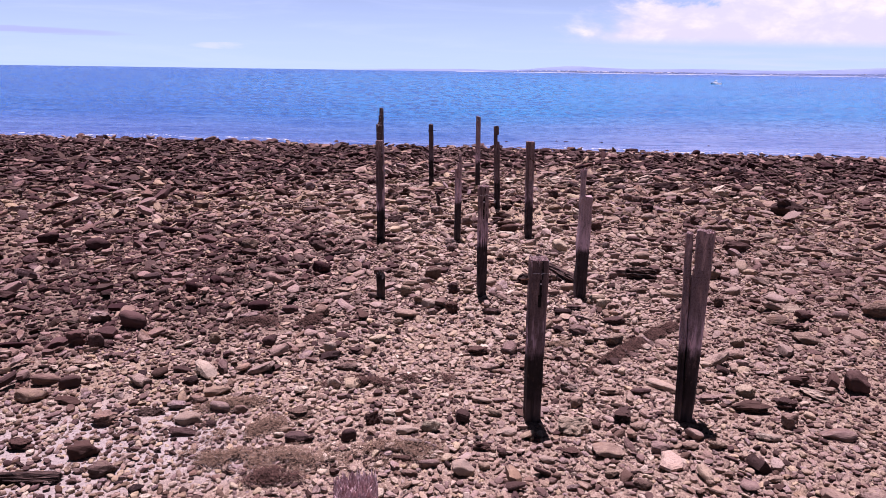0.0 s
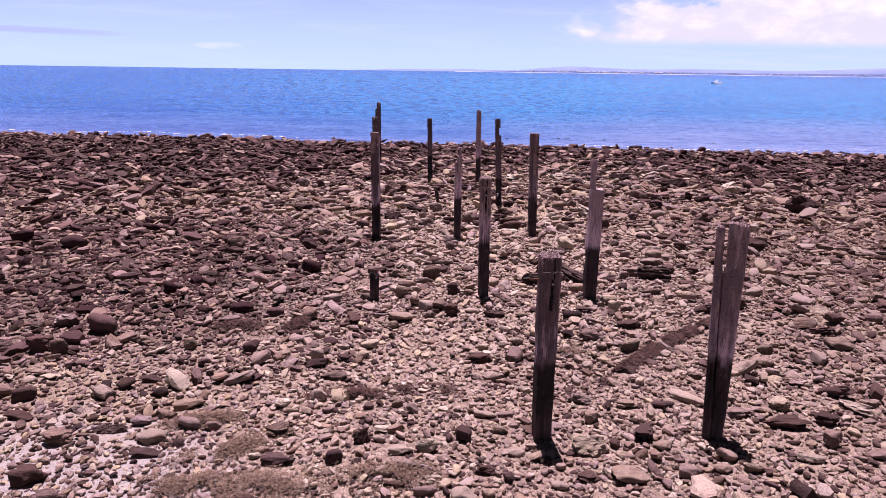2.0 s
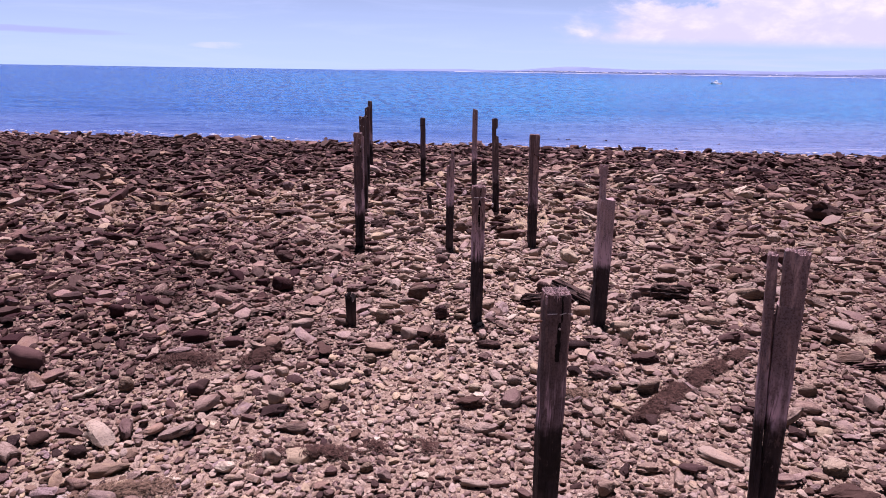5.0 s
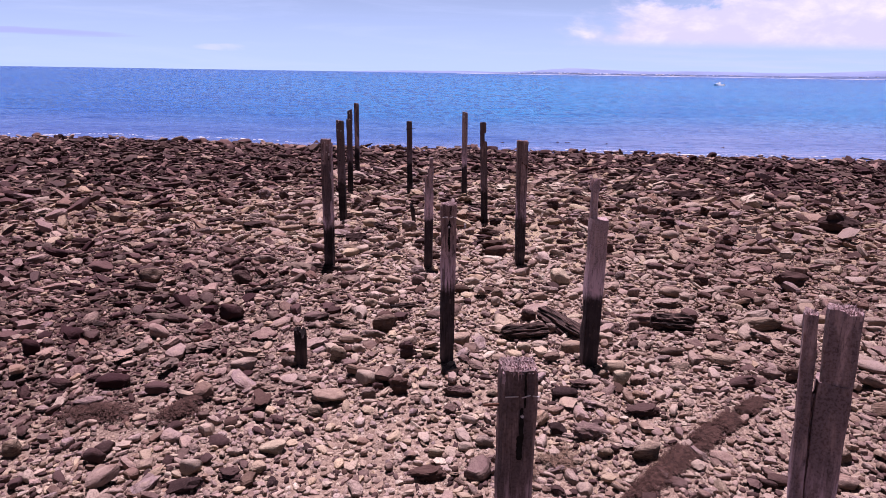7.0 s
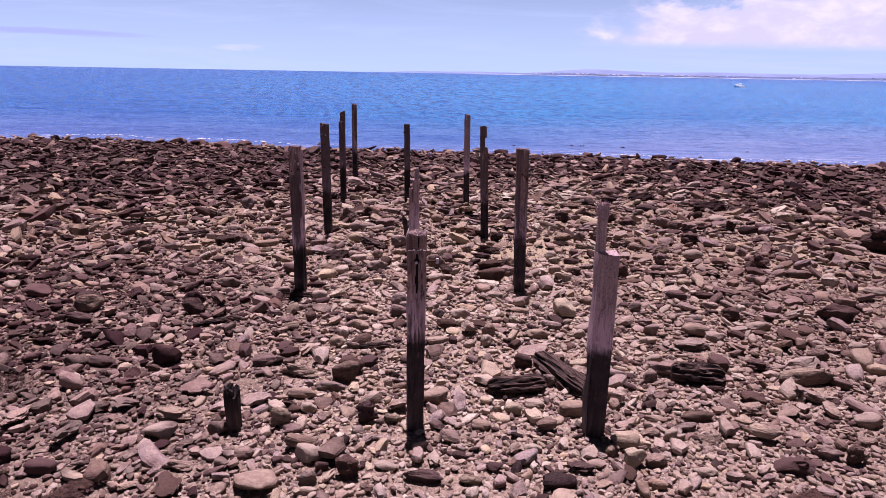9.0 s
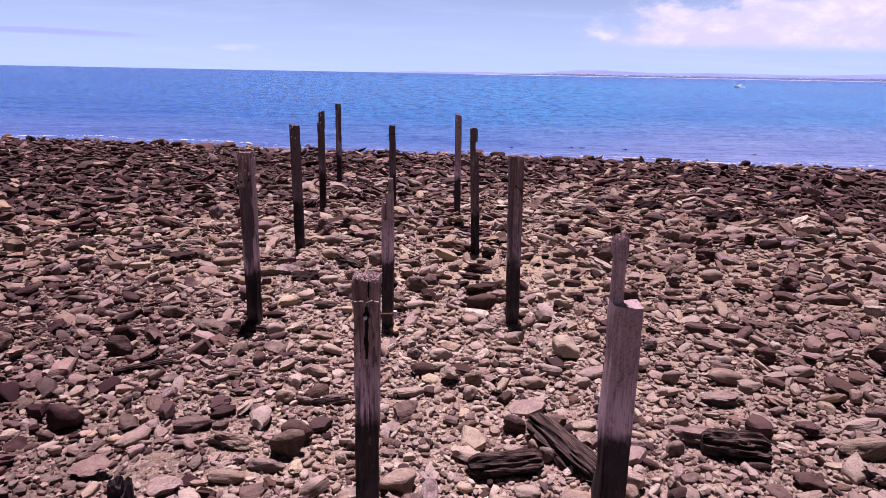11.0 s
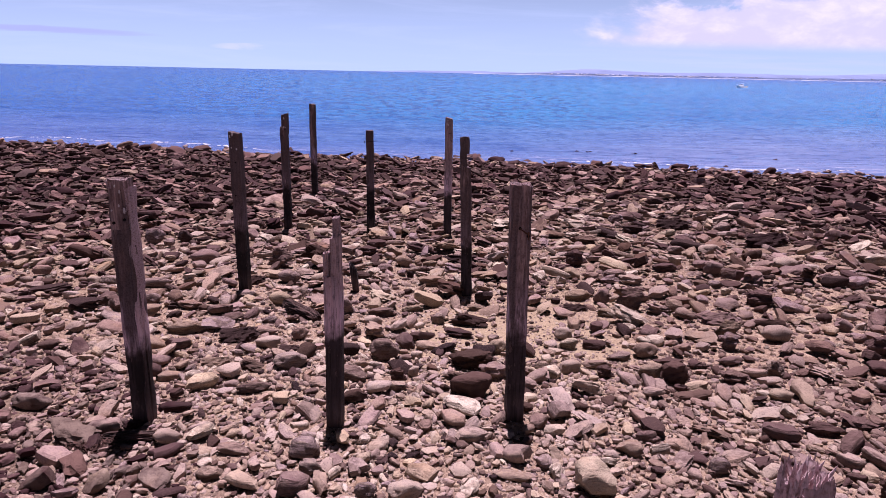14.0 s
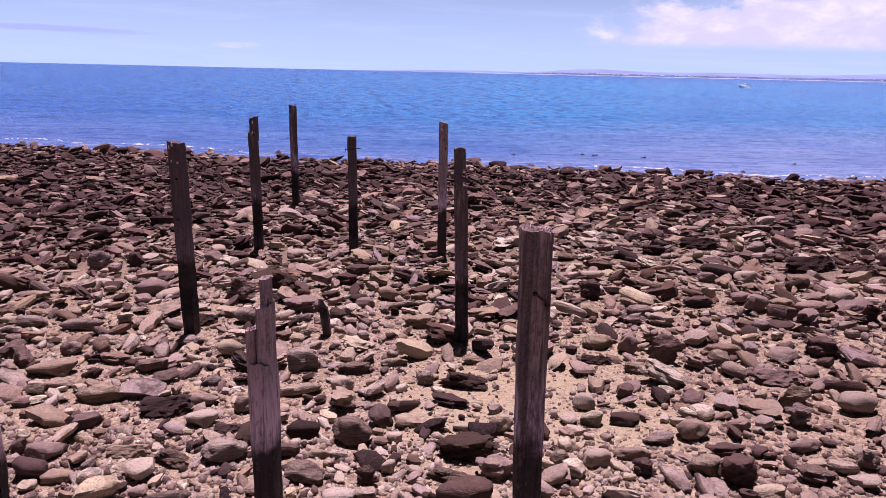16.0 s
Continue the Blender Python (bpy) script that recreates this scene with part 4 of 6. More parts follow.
# ---- stones over the whole foreshore ----
def scatter():
    rng = np.random.default_rng(11)
    fine_lib = [(*pebble_shape(3000 + k, 5, 2, 0.2 * (k % 5)), True) for k in range(24)]
    small_lib = [(*pebble_shape(1200 + k, 7, 3, 0.25 * (k % 4)), True) for k in range(30)]
    cobble_lib = [(*pebble_shape(900 + k, 7, 3, 0.3 * (k % 4)), True) for k in range(26)] + [(ridged_shape(2, 60 + k, 0.2, 2.6), ICO[2][1], True) for k in range(8)]
    pebble_lib = [(*pebble_shape(2000 + k, 8, 4, 0.3 * (k % 4)), True) for k in range(30)] + [(ridged_shape(2, 2100 + k, 0.14, 3.0), ICO[2][1], True) for k in range(14)]
    lib2 = [(*pebble_shape(750 + k, 12, 4, 0.4 + 0.15 * (k % 4)), True) for k in range(12)] + [(ridged_shape(3, 100 + k, 0.18, 3.0 + 0.3 * (k % 4)), ICO[3][1], True) for k in range(20)]
    lib3 = [(*pebble_shape(800 + k, 8, 3, 0.5 + 0.15 * (k % 4)), True) for k in range(12)] + [(ridged_shape(2, 850 + k, 0.22, 2.8), ICO[2][1], True) for k in range(24)]
    x0, x1, y0, y1 = -32, 33, 3.6, 47
    big, mid, small = [], [], []

    def throw(count, lo, hi, power, slack, into, near=99.0):
        for _ in range(count):
            x, y = rng.uniform(x0, x1), rng.uniform(y0, min(y1, near))
            r = lo + (hi - lo) * rng.random() ** power
            keep_it = rng.random()
            if not in_reach(x, y):
                continue
            bare = sandy(x, y)
            edge = y - shore(x)
            if keep_it < bare * (1.0 if r > 0.06 else 0.62) or (edge > 0 and keep_it < 0.55 + edge * 0.15):
                continue
            far = min(1.0, max(0.0, (y - 9) / 9))
            if (r > 0.085 and keep_it > 0.30 + 0.70 * far) or (r > 0.17 and y < 18):
                continue
            if 0.048 < r and y < 9.5 and keep_it > 0.5:
                continue
            if (r < 0.055 and y > 21 and keep_it > 0.2) or (r < 0.045 and abs(x - 0.3) > 6.5 and keep_it > 0.45):
                continue
            if claim(x, y, r, slack):
                into.append((x, y, r))

    throw(6000, 0.14, 0.26, 2.4, 0.72, big)
    y0 = 21.0
    throw(9000, 0.11, 0.25, 1.8, 0.62, big)
    y0 = 3.6
    throw(90000, 0.06, 0.15, 1.9, 0.72, mid)
    throw(200000, 0.026, 0.075, 1.7, 0.66, small)
    x0, x1 = -9, 9
    throw(110000, 0.020, 0.045, 1.0, 0.60, small, near=18)
    def middle(s):
        return s[1] < 26 and abs(s[0] - 0.3) < 7

    rest = [s for s in big if not middle(s)]

    def build(name, rows, lib, flat, tilt, sink, label, pile=0.25, tones=(0.0, 1.0), sharp=0, strike=0.0):
        rows = np.array(rows)
        n = len(rows)
        r = rows[:, 2]
        long = 0.13 if strike else 0.0
        a = r * rng.uniform(0.95 + long, 1.5 + long, n)
        b = r * rng.uniform(0.6 - long * 0.4, 0.98 - long * 0.6, n)
        c = r * rng.uniform(flat[0], flat[1], n)
        z = np.array([ground_z(p[0], p[1]) for p in rows]) + c * sink + rng.uniform(0, pile, n) * r
        return joined(name, np.column_stack((rows[:, :2], z)), np.column_stack((a, b, c)), lib, rng, tilt, label, "stones", rng.uniform(*tones, n), sharp, strike)

    def close(s):
        return s[1] < 21 and abs(s[0] - 0.3) < 4.2 + 0.12 * s[1] and s[2] > (0.034 if s[1] < 17 else 0.05)

    build("boulders", [s for s in big if middle(s)], lib2, (0.22, 0.48), 0.2, 0.6, "flat brown slabs and layered blocks among the cobbles", 0.4, (0.0, 1.0), sharp=38, strike=0.95)
    build("far_boulders", rest, lib3, (0.20, 0.46), 0.24, 0.7, "dark flat slabs crowded along the water", 0.7, (0.0, 1.0), sharp=36, strike=0.9)
    build("pebbles", [s for s in mid + small if close(s)], pebble_lib, (0.24, 0.58), 0.26, 0.5, "worn brown and tan pebbles lying close together", 0.5, (0.03, 0.99), sharp=40)
    mid = [s for s in mid if not close(s)]
    small = [s for s in small if not close(s)]
    build("cobbles", mid, cobble_lib, (0.22, 0.50), 0.26, 0.6, "flat brown and tan cobbles covering the foreshore", 0.8, (0.0, 0.97), sharp=34, strike=1.2)
    near = [s for s in small if s[1] < 17 and abs(s[0]) < 6 and s[2] > 0.028]
    build("shingle", near, small_lib, (0.3, 0.65), 0.25, 0.4, "small worn shingle between the cobbles", tones=(0.06, 0.96))
    build("far_shingle", [s for s in small if not (s[1] < 17 and abs(s[0]) < 6 and s[2] > 0.028)], fine_lib, (0.3, 0.65), 0.25, 0.4, "small brown shingle over the wide foreshore", tones=(0.06, 0.96))
    # the foreshore goes on to both sides and behind
    outer = []
    for _ in range(8000):
        x, y = rng.uniform(-36, 37), rng.uniform(-10, 42)
        if not in_reach(x, y) and y < shore(x) + 0.5 and rng.random() < 0.9:
            r = 0.07 + 0.20 * rng.random() ** 2.2
            if claim(x, y, r, 0.6):
                outer.append((x, y, r))
    for _ in range(20000):
        x, y = rng.uniform(-15, 15), rng.uniform(-5, 20)
        if not in_reach(x, y):
            r = 0.05 + 0.09 * rng.random() ** 2.0
            if claim(x, y, r, 0.66):
                outer.append((x, y, r))
    build("far_cobbles", outer, fine_lib, (0.25, 0.6), 0.28, 0.5, "brown cobbles on the wider foreshore")
    # gravel close to the walk
    octa = np.array([(1, 0, -0.6), (-1, 0, -0.6), (0, 1, -0.6), (0, -1, -0.6), (0, 0, 1)], float)
    octf = np.array([(0, 2, 4), (2, 1, 4), (1, 3, 4), (3, 0, 4)])
    chips = [(octa * rng.uniform(0.75, 1.15, (5, 1)) + rng.uniform(-0.18, 0.18, (5, 3)), octf, True) for _ in range(16)]
    gravel = []
    for _ in range(135000):
        x, y = rng.uniform(-8, 8), rng.uniform(4.5, 23)
        if in_reach(x, y) and rng.random() < math.exp(-((x - 0.3) / 5.5) ** 2) * (1 - 0.45 * min(1, sandy(x, y))):
            gravel.append((x, y, 0.010 + 0.022 * rng.random() ** 1.8))
    build("gravel", gravel, chips, (0.35, 0.75), 0.3, 0.3, "fine gravel and shell chips between the stones", tones=(0.30, 1.0))


LONE = {}


def lone_stone(x, y, a, b, c, yaw, shape, label="brown slab of layered stone lying on the shingle", tilt=(0, 0), tone=None, sink=0.72, name="stone", lift=0.0):
    """A stone that lies by itself: half lengths a, b, c."""
    if shape not in LONE:
        if shape % 3 == 0:      # rounded by the sea
            v, angle = stone_shape(3, 300 + shape, 0.1 + 0.02 * shape, worn=0.6), 75
            f = ICO[3][1]
        elif shape % 3 == 1:    # layered and eroded
            v, angle = ridged_shape(4, 400 + shape, 0.12, 3.2 + 0.2 * (shape % 5)), 38
            f = ICO[4][1]
        else:                   # split block
            v, angle = stone_shape(3, 500 + shape, 0.5, 0.03, 0.3), 62
            f = ICO[3][1]
        me = stone_mesh("stone", v, f, np.full(len(f), True))
        add_fields(me, v * 0.25 + shape * 3.0, np.zeros(len(v)))
        me.set_sharp_from_angle(angle=radians(angle))
        LONE[shape] = me
    ob = new(name, LONE[shape])
    ob.matrix_world = pose(x, y, ground_z(x, y) + c * sink + lift, tilt[0], tilt[1], yaw) @ Matrix.Diagonal((a * 0.94, b * 0.94, c * 0.9, 1))
    if tone is not None:
        ob.color = (tone, 0, 0, 1)
    return tagged(ob, label, "stone", "larger stones on the foreshore")


def stone_hue(tone):
    return "dark brown" if tone < 0.16 else "reddish brown" if tone < 0.42 else "grey-brown" if tone < 0.7 else "pale tan"


def known_stone(x, y, a, b, c, yaw, shape, tone):
    kind = ("rounded", "layered", "angular")[shape % 3]
    hue = stone_hue(tone)
    claim(x, y, a * 1.2, 0.0)
    lone_stone(x, y, a, b, c, yaw, shape, hue + " " + kind + (" stone" if c > 0.5 * a else " slab") + " lying on the shingle", ((shape * 7) % 13 - 6, (shape * 5) % 11 - 5), tone)



known_stone(-3.56, 11.52, 0.20, 0.14, 0.08, -8, 5, 0.02)
known_stone(-2.90, 13.52, 0.18, 0.12, 0.13, -10, 17, 0.05)
known_stone(-4.90, 12.34, 0.13, 0.09, 0.12, -3, 2, 0.03)
known_stone(-1.87, 9.94, 0.14, 0.08, 0.05, -12, 10, 0.1)
known_stone(-5.37, 10.06, 0.12, 0.08, 0.13, -5, 14, 0.25)
known_stone(-5.68, 10.16, 0.17, 0.09, 0.13, 2, 16, 0.12)
known_stone(-3.91, 8.27, 0.17, 0.06, 0.05, 5, 7, 0.25)
known_stone(-2.39, 7.90, 0.11, 0.04, 0.03, 10, 3, 0.35)
known_stone(-1.23, 7.58, 0.09, 0.06, 0.04, -1, 8, 0.55)
known_stone(-1.28, 12.20, 0.12, 0.08, 0.12, -3, 2, 0.5)
known_stone(-1.26, 11.27, 0.22, 0.20, 0.07, 10, 2, 0.35)
known_stone(-1.32, 10.99, 0.10, 0.07, 0.06, 11, 6, 0.5)
known_stone(-0.78, 13.43, 0.16, 0.11, 0.12, -12, 9, 0.12)
known_stone(-3.85, 13.41, 0.16, 0.11, 0.07, 2, 17, 0.85)
known_stone(-0.13, 8.27, 0.11, 0.04, 0.04, -13, 6, 0.5)
known_stone(0.82, 8.50, 0.10, 0.07, 0.07, 1, 14, 0.35)
known_stone(1.96, 8.98, 0.25, 0.10, 0.05, -52, 5, 0.55)
known_stone(1.27, 8.80, 0.16, 0.06, 0.05, 6, 10, 0.35)
known_stone(3.25, 9.87, 0.16, 0.11, 0.06, -12, 9, 0.4)
known_stone(2.40, 8.63, 0.18, 0.07, 0.06, 9, 1, 0.3)
known_stone(5.90, 13.58, 0.24, 0.08, 0.07, -14, 3, 0.85)
known_stone(1.01, 10.60, 0.09, 0.06, 0.06, -7, 8, 0.01)
known_stone(1.38, 7.98, 0.11, 0.08, 0.04, 14, 15, 0.35)
known_stone(4.14, 12.07, 0.10, 0.07, 0.04, -2, 5, 0.95)
known_stone(-5.75, 15.85, 0.22, 0.15, 0.10, 5, 8, 0.1)
known_stone(-4.81, 15.49, 0.21, 0.14, 0.13, 12, 9, 0.7)
known_stone(-4.55, 14.76, 0.24, 0.09, 0.08, -11, 13, 0.3)
known_stone(-4.57, 14.01, 0.17, 0.06, 0.05, -4, 16, 0.15)
known_stone(-3.36, 15.62, 0.16, 0.11, 0.14, 3, 0, 0.15)
known_stone(-3.57, 13.43, 0.19, 0.10, 0.06, -13, 6, 0.3)
known_stone(-2.33, 12.29, 0.23, 0.08, 0.07, -6, 10, 0.65)
known_stone(-2.29, 11.97, 0.17, 0.11, 0.08, 1, 12, 0.6)
known_stone(-1.80, 12.04, 0.11, 0.07, 0.07, 8, 17, 0.55)
known_stone(-0.93, 12.94, 0.19, 0.07, 0.06, -15, 0, 0.45)
known_stone(-1.33, 13.31, 0.26, 0.09, 0.08, -8, 4, 0.8)
known_stone(-1.18, 12.77, 0.19, 0.07, 0.06, -1, 6, 0.35)
known_stone(-0.47, 12.26, 0.13, 0.07, 0.13, 6, 10, 0.08)
known_stone(0.17, 12.73, 0.17, 0.12, 0.09, 13, 12, 0.35)
known_stone(-0.88, 11.62, 0.14, 0.09, 0.09, -10, 17, 0.6)
known_stone(-0.52, 11.41, 0.12, 0.07, 0.12, -3, 1, 0.12)
known_stone(-0.84, 11.32, 0.09, 0.06, 0.07, 4, 3, 0.45)
known_stone(-1.45, 11.67, 0.11, 0.08, 0.05, 11, 6, 0.4)
known_stone(-0.21, 11.51, 0.12, 0.06, 0.04, -12, 9, 0.6)
known_stone(0.11, 11.35, 0.20, 0.07, 0.06, -5, 13, 0.15)
known_stone(-0.57, 14.20, 0.15, 0.05, 0.05, 2, 16, 0.25)
known_stone(-0.23, 12.24, 0.10, 0.07, 0.06, 9, 2, 0.5)
known_stone(-3.04, 11.38, 0.15, 0.10, 0.07, -14, 5, 0.08)
known_stone(-0.41, 15.84, 0.16, 0.11, 0.11, -7, 6, 0.75)
known_stone(-1.18, 16.95, 0.20, 0.07, 0.06, 14, 15, 0.25)
known_stone(-1.06, 12.45, 0.09, 0.06, 0.06, -9, 0, 0.6)
known_stone(4.26, 13.38, 0.34, 0.12, 0.11, 3, 0, 0.5)
known_stone(4.27, 15.41, 0.18, 0.10, 0.12, -6, 10, 0.06)
known_stone(5.84, 15.58, 0.32, 0.17, 0.15, 1, 13, 0.01)
known_stone(4.76, 14.09, 0.15, 0.10, 0.08, -8, 3, 0.25)
known_stone(3.46, 12.90, 0.14, 0.09, 0.06, -1, 8, 0.12)
known_stone(2.74, 12.49, 0.19, 0.07, 0.06, 6, 9, 0.2)
known_stone(2.56, 12.29, 0.14, 0.06, 0.04, 13, 12, 0.75)
known_stone(4.36, 12.44, 0.16, 0.11, 0.08, 4, 3, 0.85)
known_stone(2.72, 12.09, 0.14, 0.08, 0.04, 11, 7, 0.8)
known_stone(1.07, 17.76, 0.31, 0.13, 0.12, 2, 16, 0.06)
known_stone(0.46, 15.31, 0.15, 0.10, 0.08, 9, 0, 0.85)
known_stone(0.81, 14.67, 0.11, 0.07, 0.11, -14, 3, 0.8)
known_stone(2.24, 18.71, 0.14, 0.09, 0.10, -7, 6, 0.85)
known_stone(4.29, 18.73, 0.17, 0.09, 0.17, 7, 13, 0.5)
known_stone(6.00, 18.35, 0.24, 0.13, 0.14, -2, 4, 0.15)
known_stone(3.83, 11.74, 0.11, 0.06, 0.11, 12, 10, 0.2)
known_stone(3.64, 11.84, 0.14, 0.08, 0.07, -11, 13, 0.3)
known_stone(2.46, 11.54, 0.12, 0.06, 0.04, -4, 15, 0.6)
known_stone(1.42, 11.50, 0.13, 0.07, 0.05, 3, 1, 0.15)
known_stone(0.62, 12.19, 0.12, 0.08, 0.05, -13, 6, 0.35)
known_stone(0.49, 11.32, 0.11, 0.06, 0.04, -6, 9, 0.5)
known_stone(-4.80, 23.02, 0.20, 0.13, 0.19, 8, 15, 0.75)
known_stone(-4.32, 23.27, 0.16, 0.11, 0.15, -15, 0, 0.7)
known_stone(-3.43, 21.84, 0.31, 0.21, 0.13, -8, 3, 0.3)
known_stone(-4.31, 20.47, 0.25, 0.11, 0.08, -1, 6, 0.7)
known_stone(-3.66, 20.42, 0.30, 0.10, 0.09, 6, 9, 0.45)
known_stone(-3.26, 19.13, 0.28, 0.14, 0.09, 13, 12, 0.35)
known_stone(-3.39, 19.68, 0.14, 0.10, 0.09, -10, 15, 0.45)
known_stone(-2.73, 19.41, 0.22, 0.09, 0.07, -3, 1, 0.4)
known_stone(-2.50, 18.57, 0.28, 0.13, 0.09, 4, 3, 0.8)
known_stone(-1.74, 18.34, 0.27, 0.15, 0.10, 11, 7, 0.04)
known_stone(-1.49, 18.58, 0.19, 0.10, 0.06, -12, 9, 0.4)
known_stone(-1.33, 18.14, 0.17, 0.11, 0.08, -5, 12, 0.6)
known_stone(-1.03, 18.40, 0.12, 0.08, 0.10, 2, 15, 0.4)
known_stone(-0.94, 17.57, 0.20, 0.14, 0.10, 9, 0, 0.7)
known_stone(-1.34, 17.50, 0.19, 0.10, 0.07, -14, 4, 0.2)
known_stone(-1.05, 17.97, 0.14, 0.08, 0.05, -7, 7, 0.1)
known_stone(-1.59, 19.74, 0.18, 0.12, 0.12, 0, 9, 0.65)
known_stone(-2.17, 20.01, 0.17, 0.12, 0.06, 7, 14, 0.45)
known_stone(-2.42, 17.57, 0.17, 0.11, 0.08, 14, 17, 0.3)
known_stone(-2.37, 17.28, 0.17, 0.12, 0.11, -9, 2, 0.1)
known_stone(-2.14, 17.24, 0.14, 0.09, 0.05, -2, 5, 0.35)
known_stone(-1.75, 17.59, 0.20, 0.07, 0.06, 5, 7, 0.35)
known_stone(-1.53, 18.94, 0.11, 0.08, 0.06, 12, 11, 0.75)
known_stone(-0.71, 19.44, 0.20, 0.14, 0.15, -11, 14, 0.45)
known_stone(-1.08, 21.35, 0.35, 0.19, 0.11, -4, 16, 0.3)
known_stone(-0.69, 22.50, 0.21, 0.12, 0.11, 3, 1, 0.1)
known_stone(-2.03, 21.60, 0.26, 0.15, 0.22, 10, 4, 0.25)
known_stone(-2.27, 20.73, 0.23, 0.13, 0.08, -13, 7, 0.05)
known_stone(-1.72, 20.82, 0.20, 0.14, 0.13, -6, 9, 0.45)
known_stone(-0.20, 18.91, 0.14, 0.10, 0.10, 1, 14, 0.6)
known_stone(-0.12, 19.39, 0.23, 0.08, 0.07, 8, 16, 0.25)
known_stone(0.05, 17.93, 0.19, 0.13, 0.15, -15, 0, 0.25)
known_stone(-0.40, 18.01, 0.17, 0.11, 0.08, -8, 5, 0.02)
known_stone(-0.23, 17.33, 0.17, 0.11, 0.08, -1, 8, 0.25)
known_stone(0.25, 17.29, 0.11, 0.06, 0.10, 6, 10, 0.12)
known_stone(0.41, 17.48, 0.07, 0.05, 0.07, 13, 12, 0.6)
known_stone(-0.18, 17.66, 0.12, 0.04, 0.04, -3, 0, 0.35)
known_stone(-1.59, 22.20, 0.29, 0.16, 0.17, 4, 4, 0.06)
known_stone(-0.27, 21.52, 0.17, 0.11, 0.08, 11, 6, 0.3)
known_stone(0.01, 21.87, 0.17, 0.12, 0.12, -12, 9, 0.35)
known_stone(0.46, 21.84, 0.14, 0.09, 0.07, -5, 12, 0.5)
known_stone(0.54, 20.80, 0.27, 0.10, 0.09, 2, 16, 0.35)
known_stone(0.28, 19.60, 0.17, 0.08, 0.05, 9, 0, 0.5)
known_stone(0.64, 19.17, 0.11, 0.07, 0.09, -14, 3, 0.7)
known_stone(-3.10, 23.57, 0.18, 0.12, 0.13, -7, 8, 0.3)
known_stone(-1.77, 24.12, 0.22, 0.15, 0.08, 0, 9, 0.6)
known_stone(-2.76, 23.83, 0.24, 0.13, 0.09, 7, 13, 0.15)
known_stone(0.63, 24.86, 0.28, 0.15, 0.13, 14, 16, 0.35)
known_stone(0.15, 21.21, 0.07, 0.04, 0.07, -9, 2, 0.02)
known_stone(1.07, 19.12, 0.32, 0.11, 0.10, -2, 4, 0.05)
known_stone(1.18, 19.70, 0.16, 0.06, 0.05, 5, 8, 0.8)
known_stone(1.03, 18.23, 0.11, 0.05, 0.04, -11, 12, 0.6)
known_stone(1.36, 18.22, 0.13, 0.09, 0.10, -4, 15, 0.65)
known_stone(1.28, 17.46, 0.18, 0.10, 0.11, 3, 1, 0.3)
known_stone(2.68, 20.26, 0.23, 0.16, 0.09, 10, 3, 0.5)
known_stone(2.58, 19.79, 0.20, 0.07, 0.06, -13, 7, 0.04)
known_stone(3.01, 20.10, 0.13, 0.09, 0.14, -6, 11, 0.3)
known_stone(3.37, 19.87, 0.21, 0.11, 0.22, 1, 13, 0.25)
known_stone(3.00, 19.59, 0.20, 0.13, 0.06, 8, 17, 0.5)
known_stone(3.72, 21.11, 0.22, 0.12, 0.10, -15, 1, 0.6)
known_stone(3.50, 21.39, 0.22, 0.15, 0.11, -8, 5, 0.45)
known_stone(2.81, 21.37, 0.14, 0.10, 0.11, -1, 8, 0.65)
known_stone(3.00, 22.14, 0.23, 0.13, 0.18, 6, 10, 0.1)
known_stone(2.79, 18.09, 0.17, 0.09, 0.05, 13, 12, 0.45)
known_stone(3.09, 18.17, 0.17, 0.11, 0.11, -10, 15, 0.35)
known_stone(2.46, 17.80, 0.18, 0.07, 0.06, -3, 0, 0.4)
known_stone(2.13, 17.68, 0.13, 0.09, 0.09, 4, 5, 0.6)
known_stone(1.83, 17.69, 0.10, 0.07, 0.07, 11, 6, 0.8)
known_stone(2.48, 17.54, 0.12, 0.07, 0.09, -12, 10, 0.1)
known_stone(3.00, 17.59, 0.15, 0.11, 0.10, -5, 12, 0.5)
known_stone(3.22, 17.46, 0.18, 0.10, 0.15, 2, 16, 0.12)
known_stone(3.30, 17.89, 0.20, 0.07, 0.06, 9, 1, 0.1)
known_stone(4.18, 20.21, 0.24, 0.10, 0.07, -14, 3, 0.4)
known_stone(4.44, 19.36, 0.28, 0.15, 0.10, -7, 7, 0.3)
known_stone(5.35, 20.15, 0.27, 0.15, 0.14, 0, 10, 0.15)
known_stone(3.72, 18.91, 0.07, 0.05, 0.07, 7, 14, 0.03)
known_stone(4.02, 17.98, 0.20, 0.07, 0.06, 14, 15, 0.3)
known_stone(3.88, 17.52, 0.17, 0.10, 0.08, -9, 1, 0.25)
known_stone(4.44, 17.75, 0.12, 0.07, 0.11, -2, 4, 0.7)
known_stone(7.21, 23.95, 0.54, 0.19, 0.17, 5, 7, 0.01)
known_stone(6.72, 22.22, 0.26, 0.18, 0.14, 12, 9, 0.6)
known_stone(6.03, 21.70, 0.26, 0.18, 0.11, -11, 12, 0.4)
known_stone(5.69, 21.80, 0.22, 0.12, 0.11, -4, 16, 0.35)
known_stone(5.74, 23.12, 0.25, 0.17, 0.14, 3, 0, 0.6)
known_stone(6.72, 25.03, 0.23, 0.15, 0.14, 10, 3, 0.7)
known_stone(5.79, 25.39, 0.44, 0.15, 0.14, -13, 7, 0.02)
known_stone(4.77, 24.89, 0.35, 0.12, 0.11, -6, 10, 0.03)
known_stone(3.49, 23.80, 0.32, 0.17, 0.10, 1, 13, 0.2)
known_stone(4.51, 21.87, 0.28, 0.10, 0.09, 8, 16, 0.15)
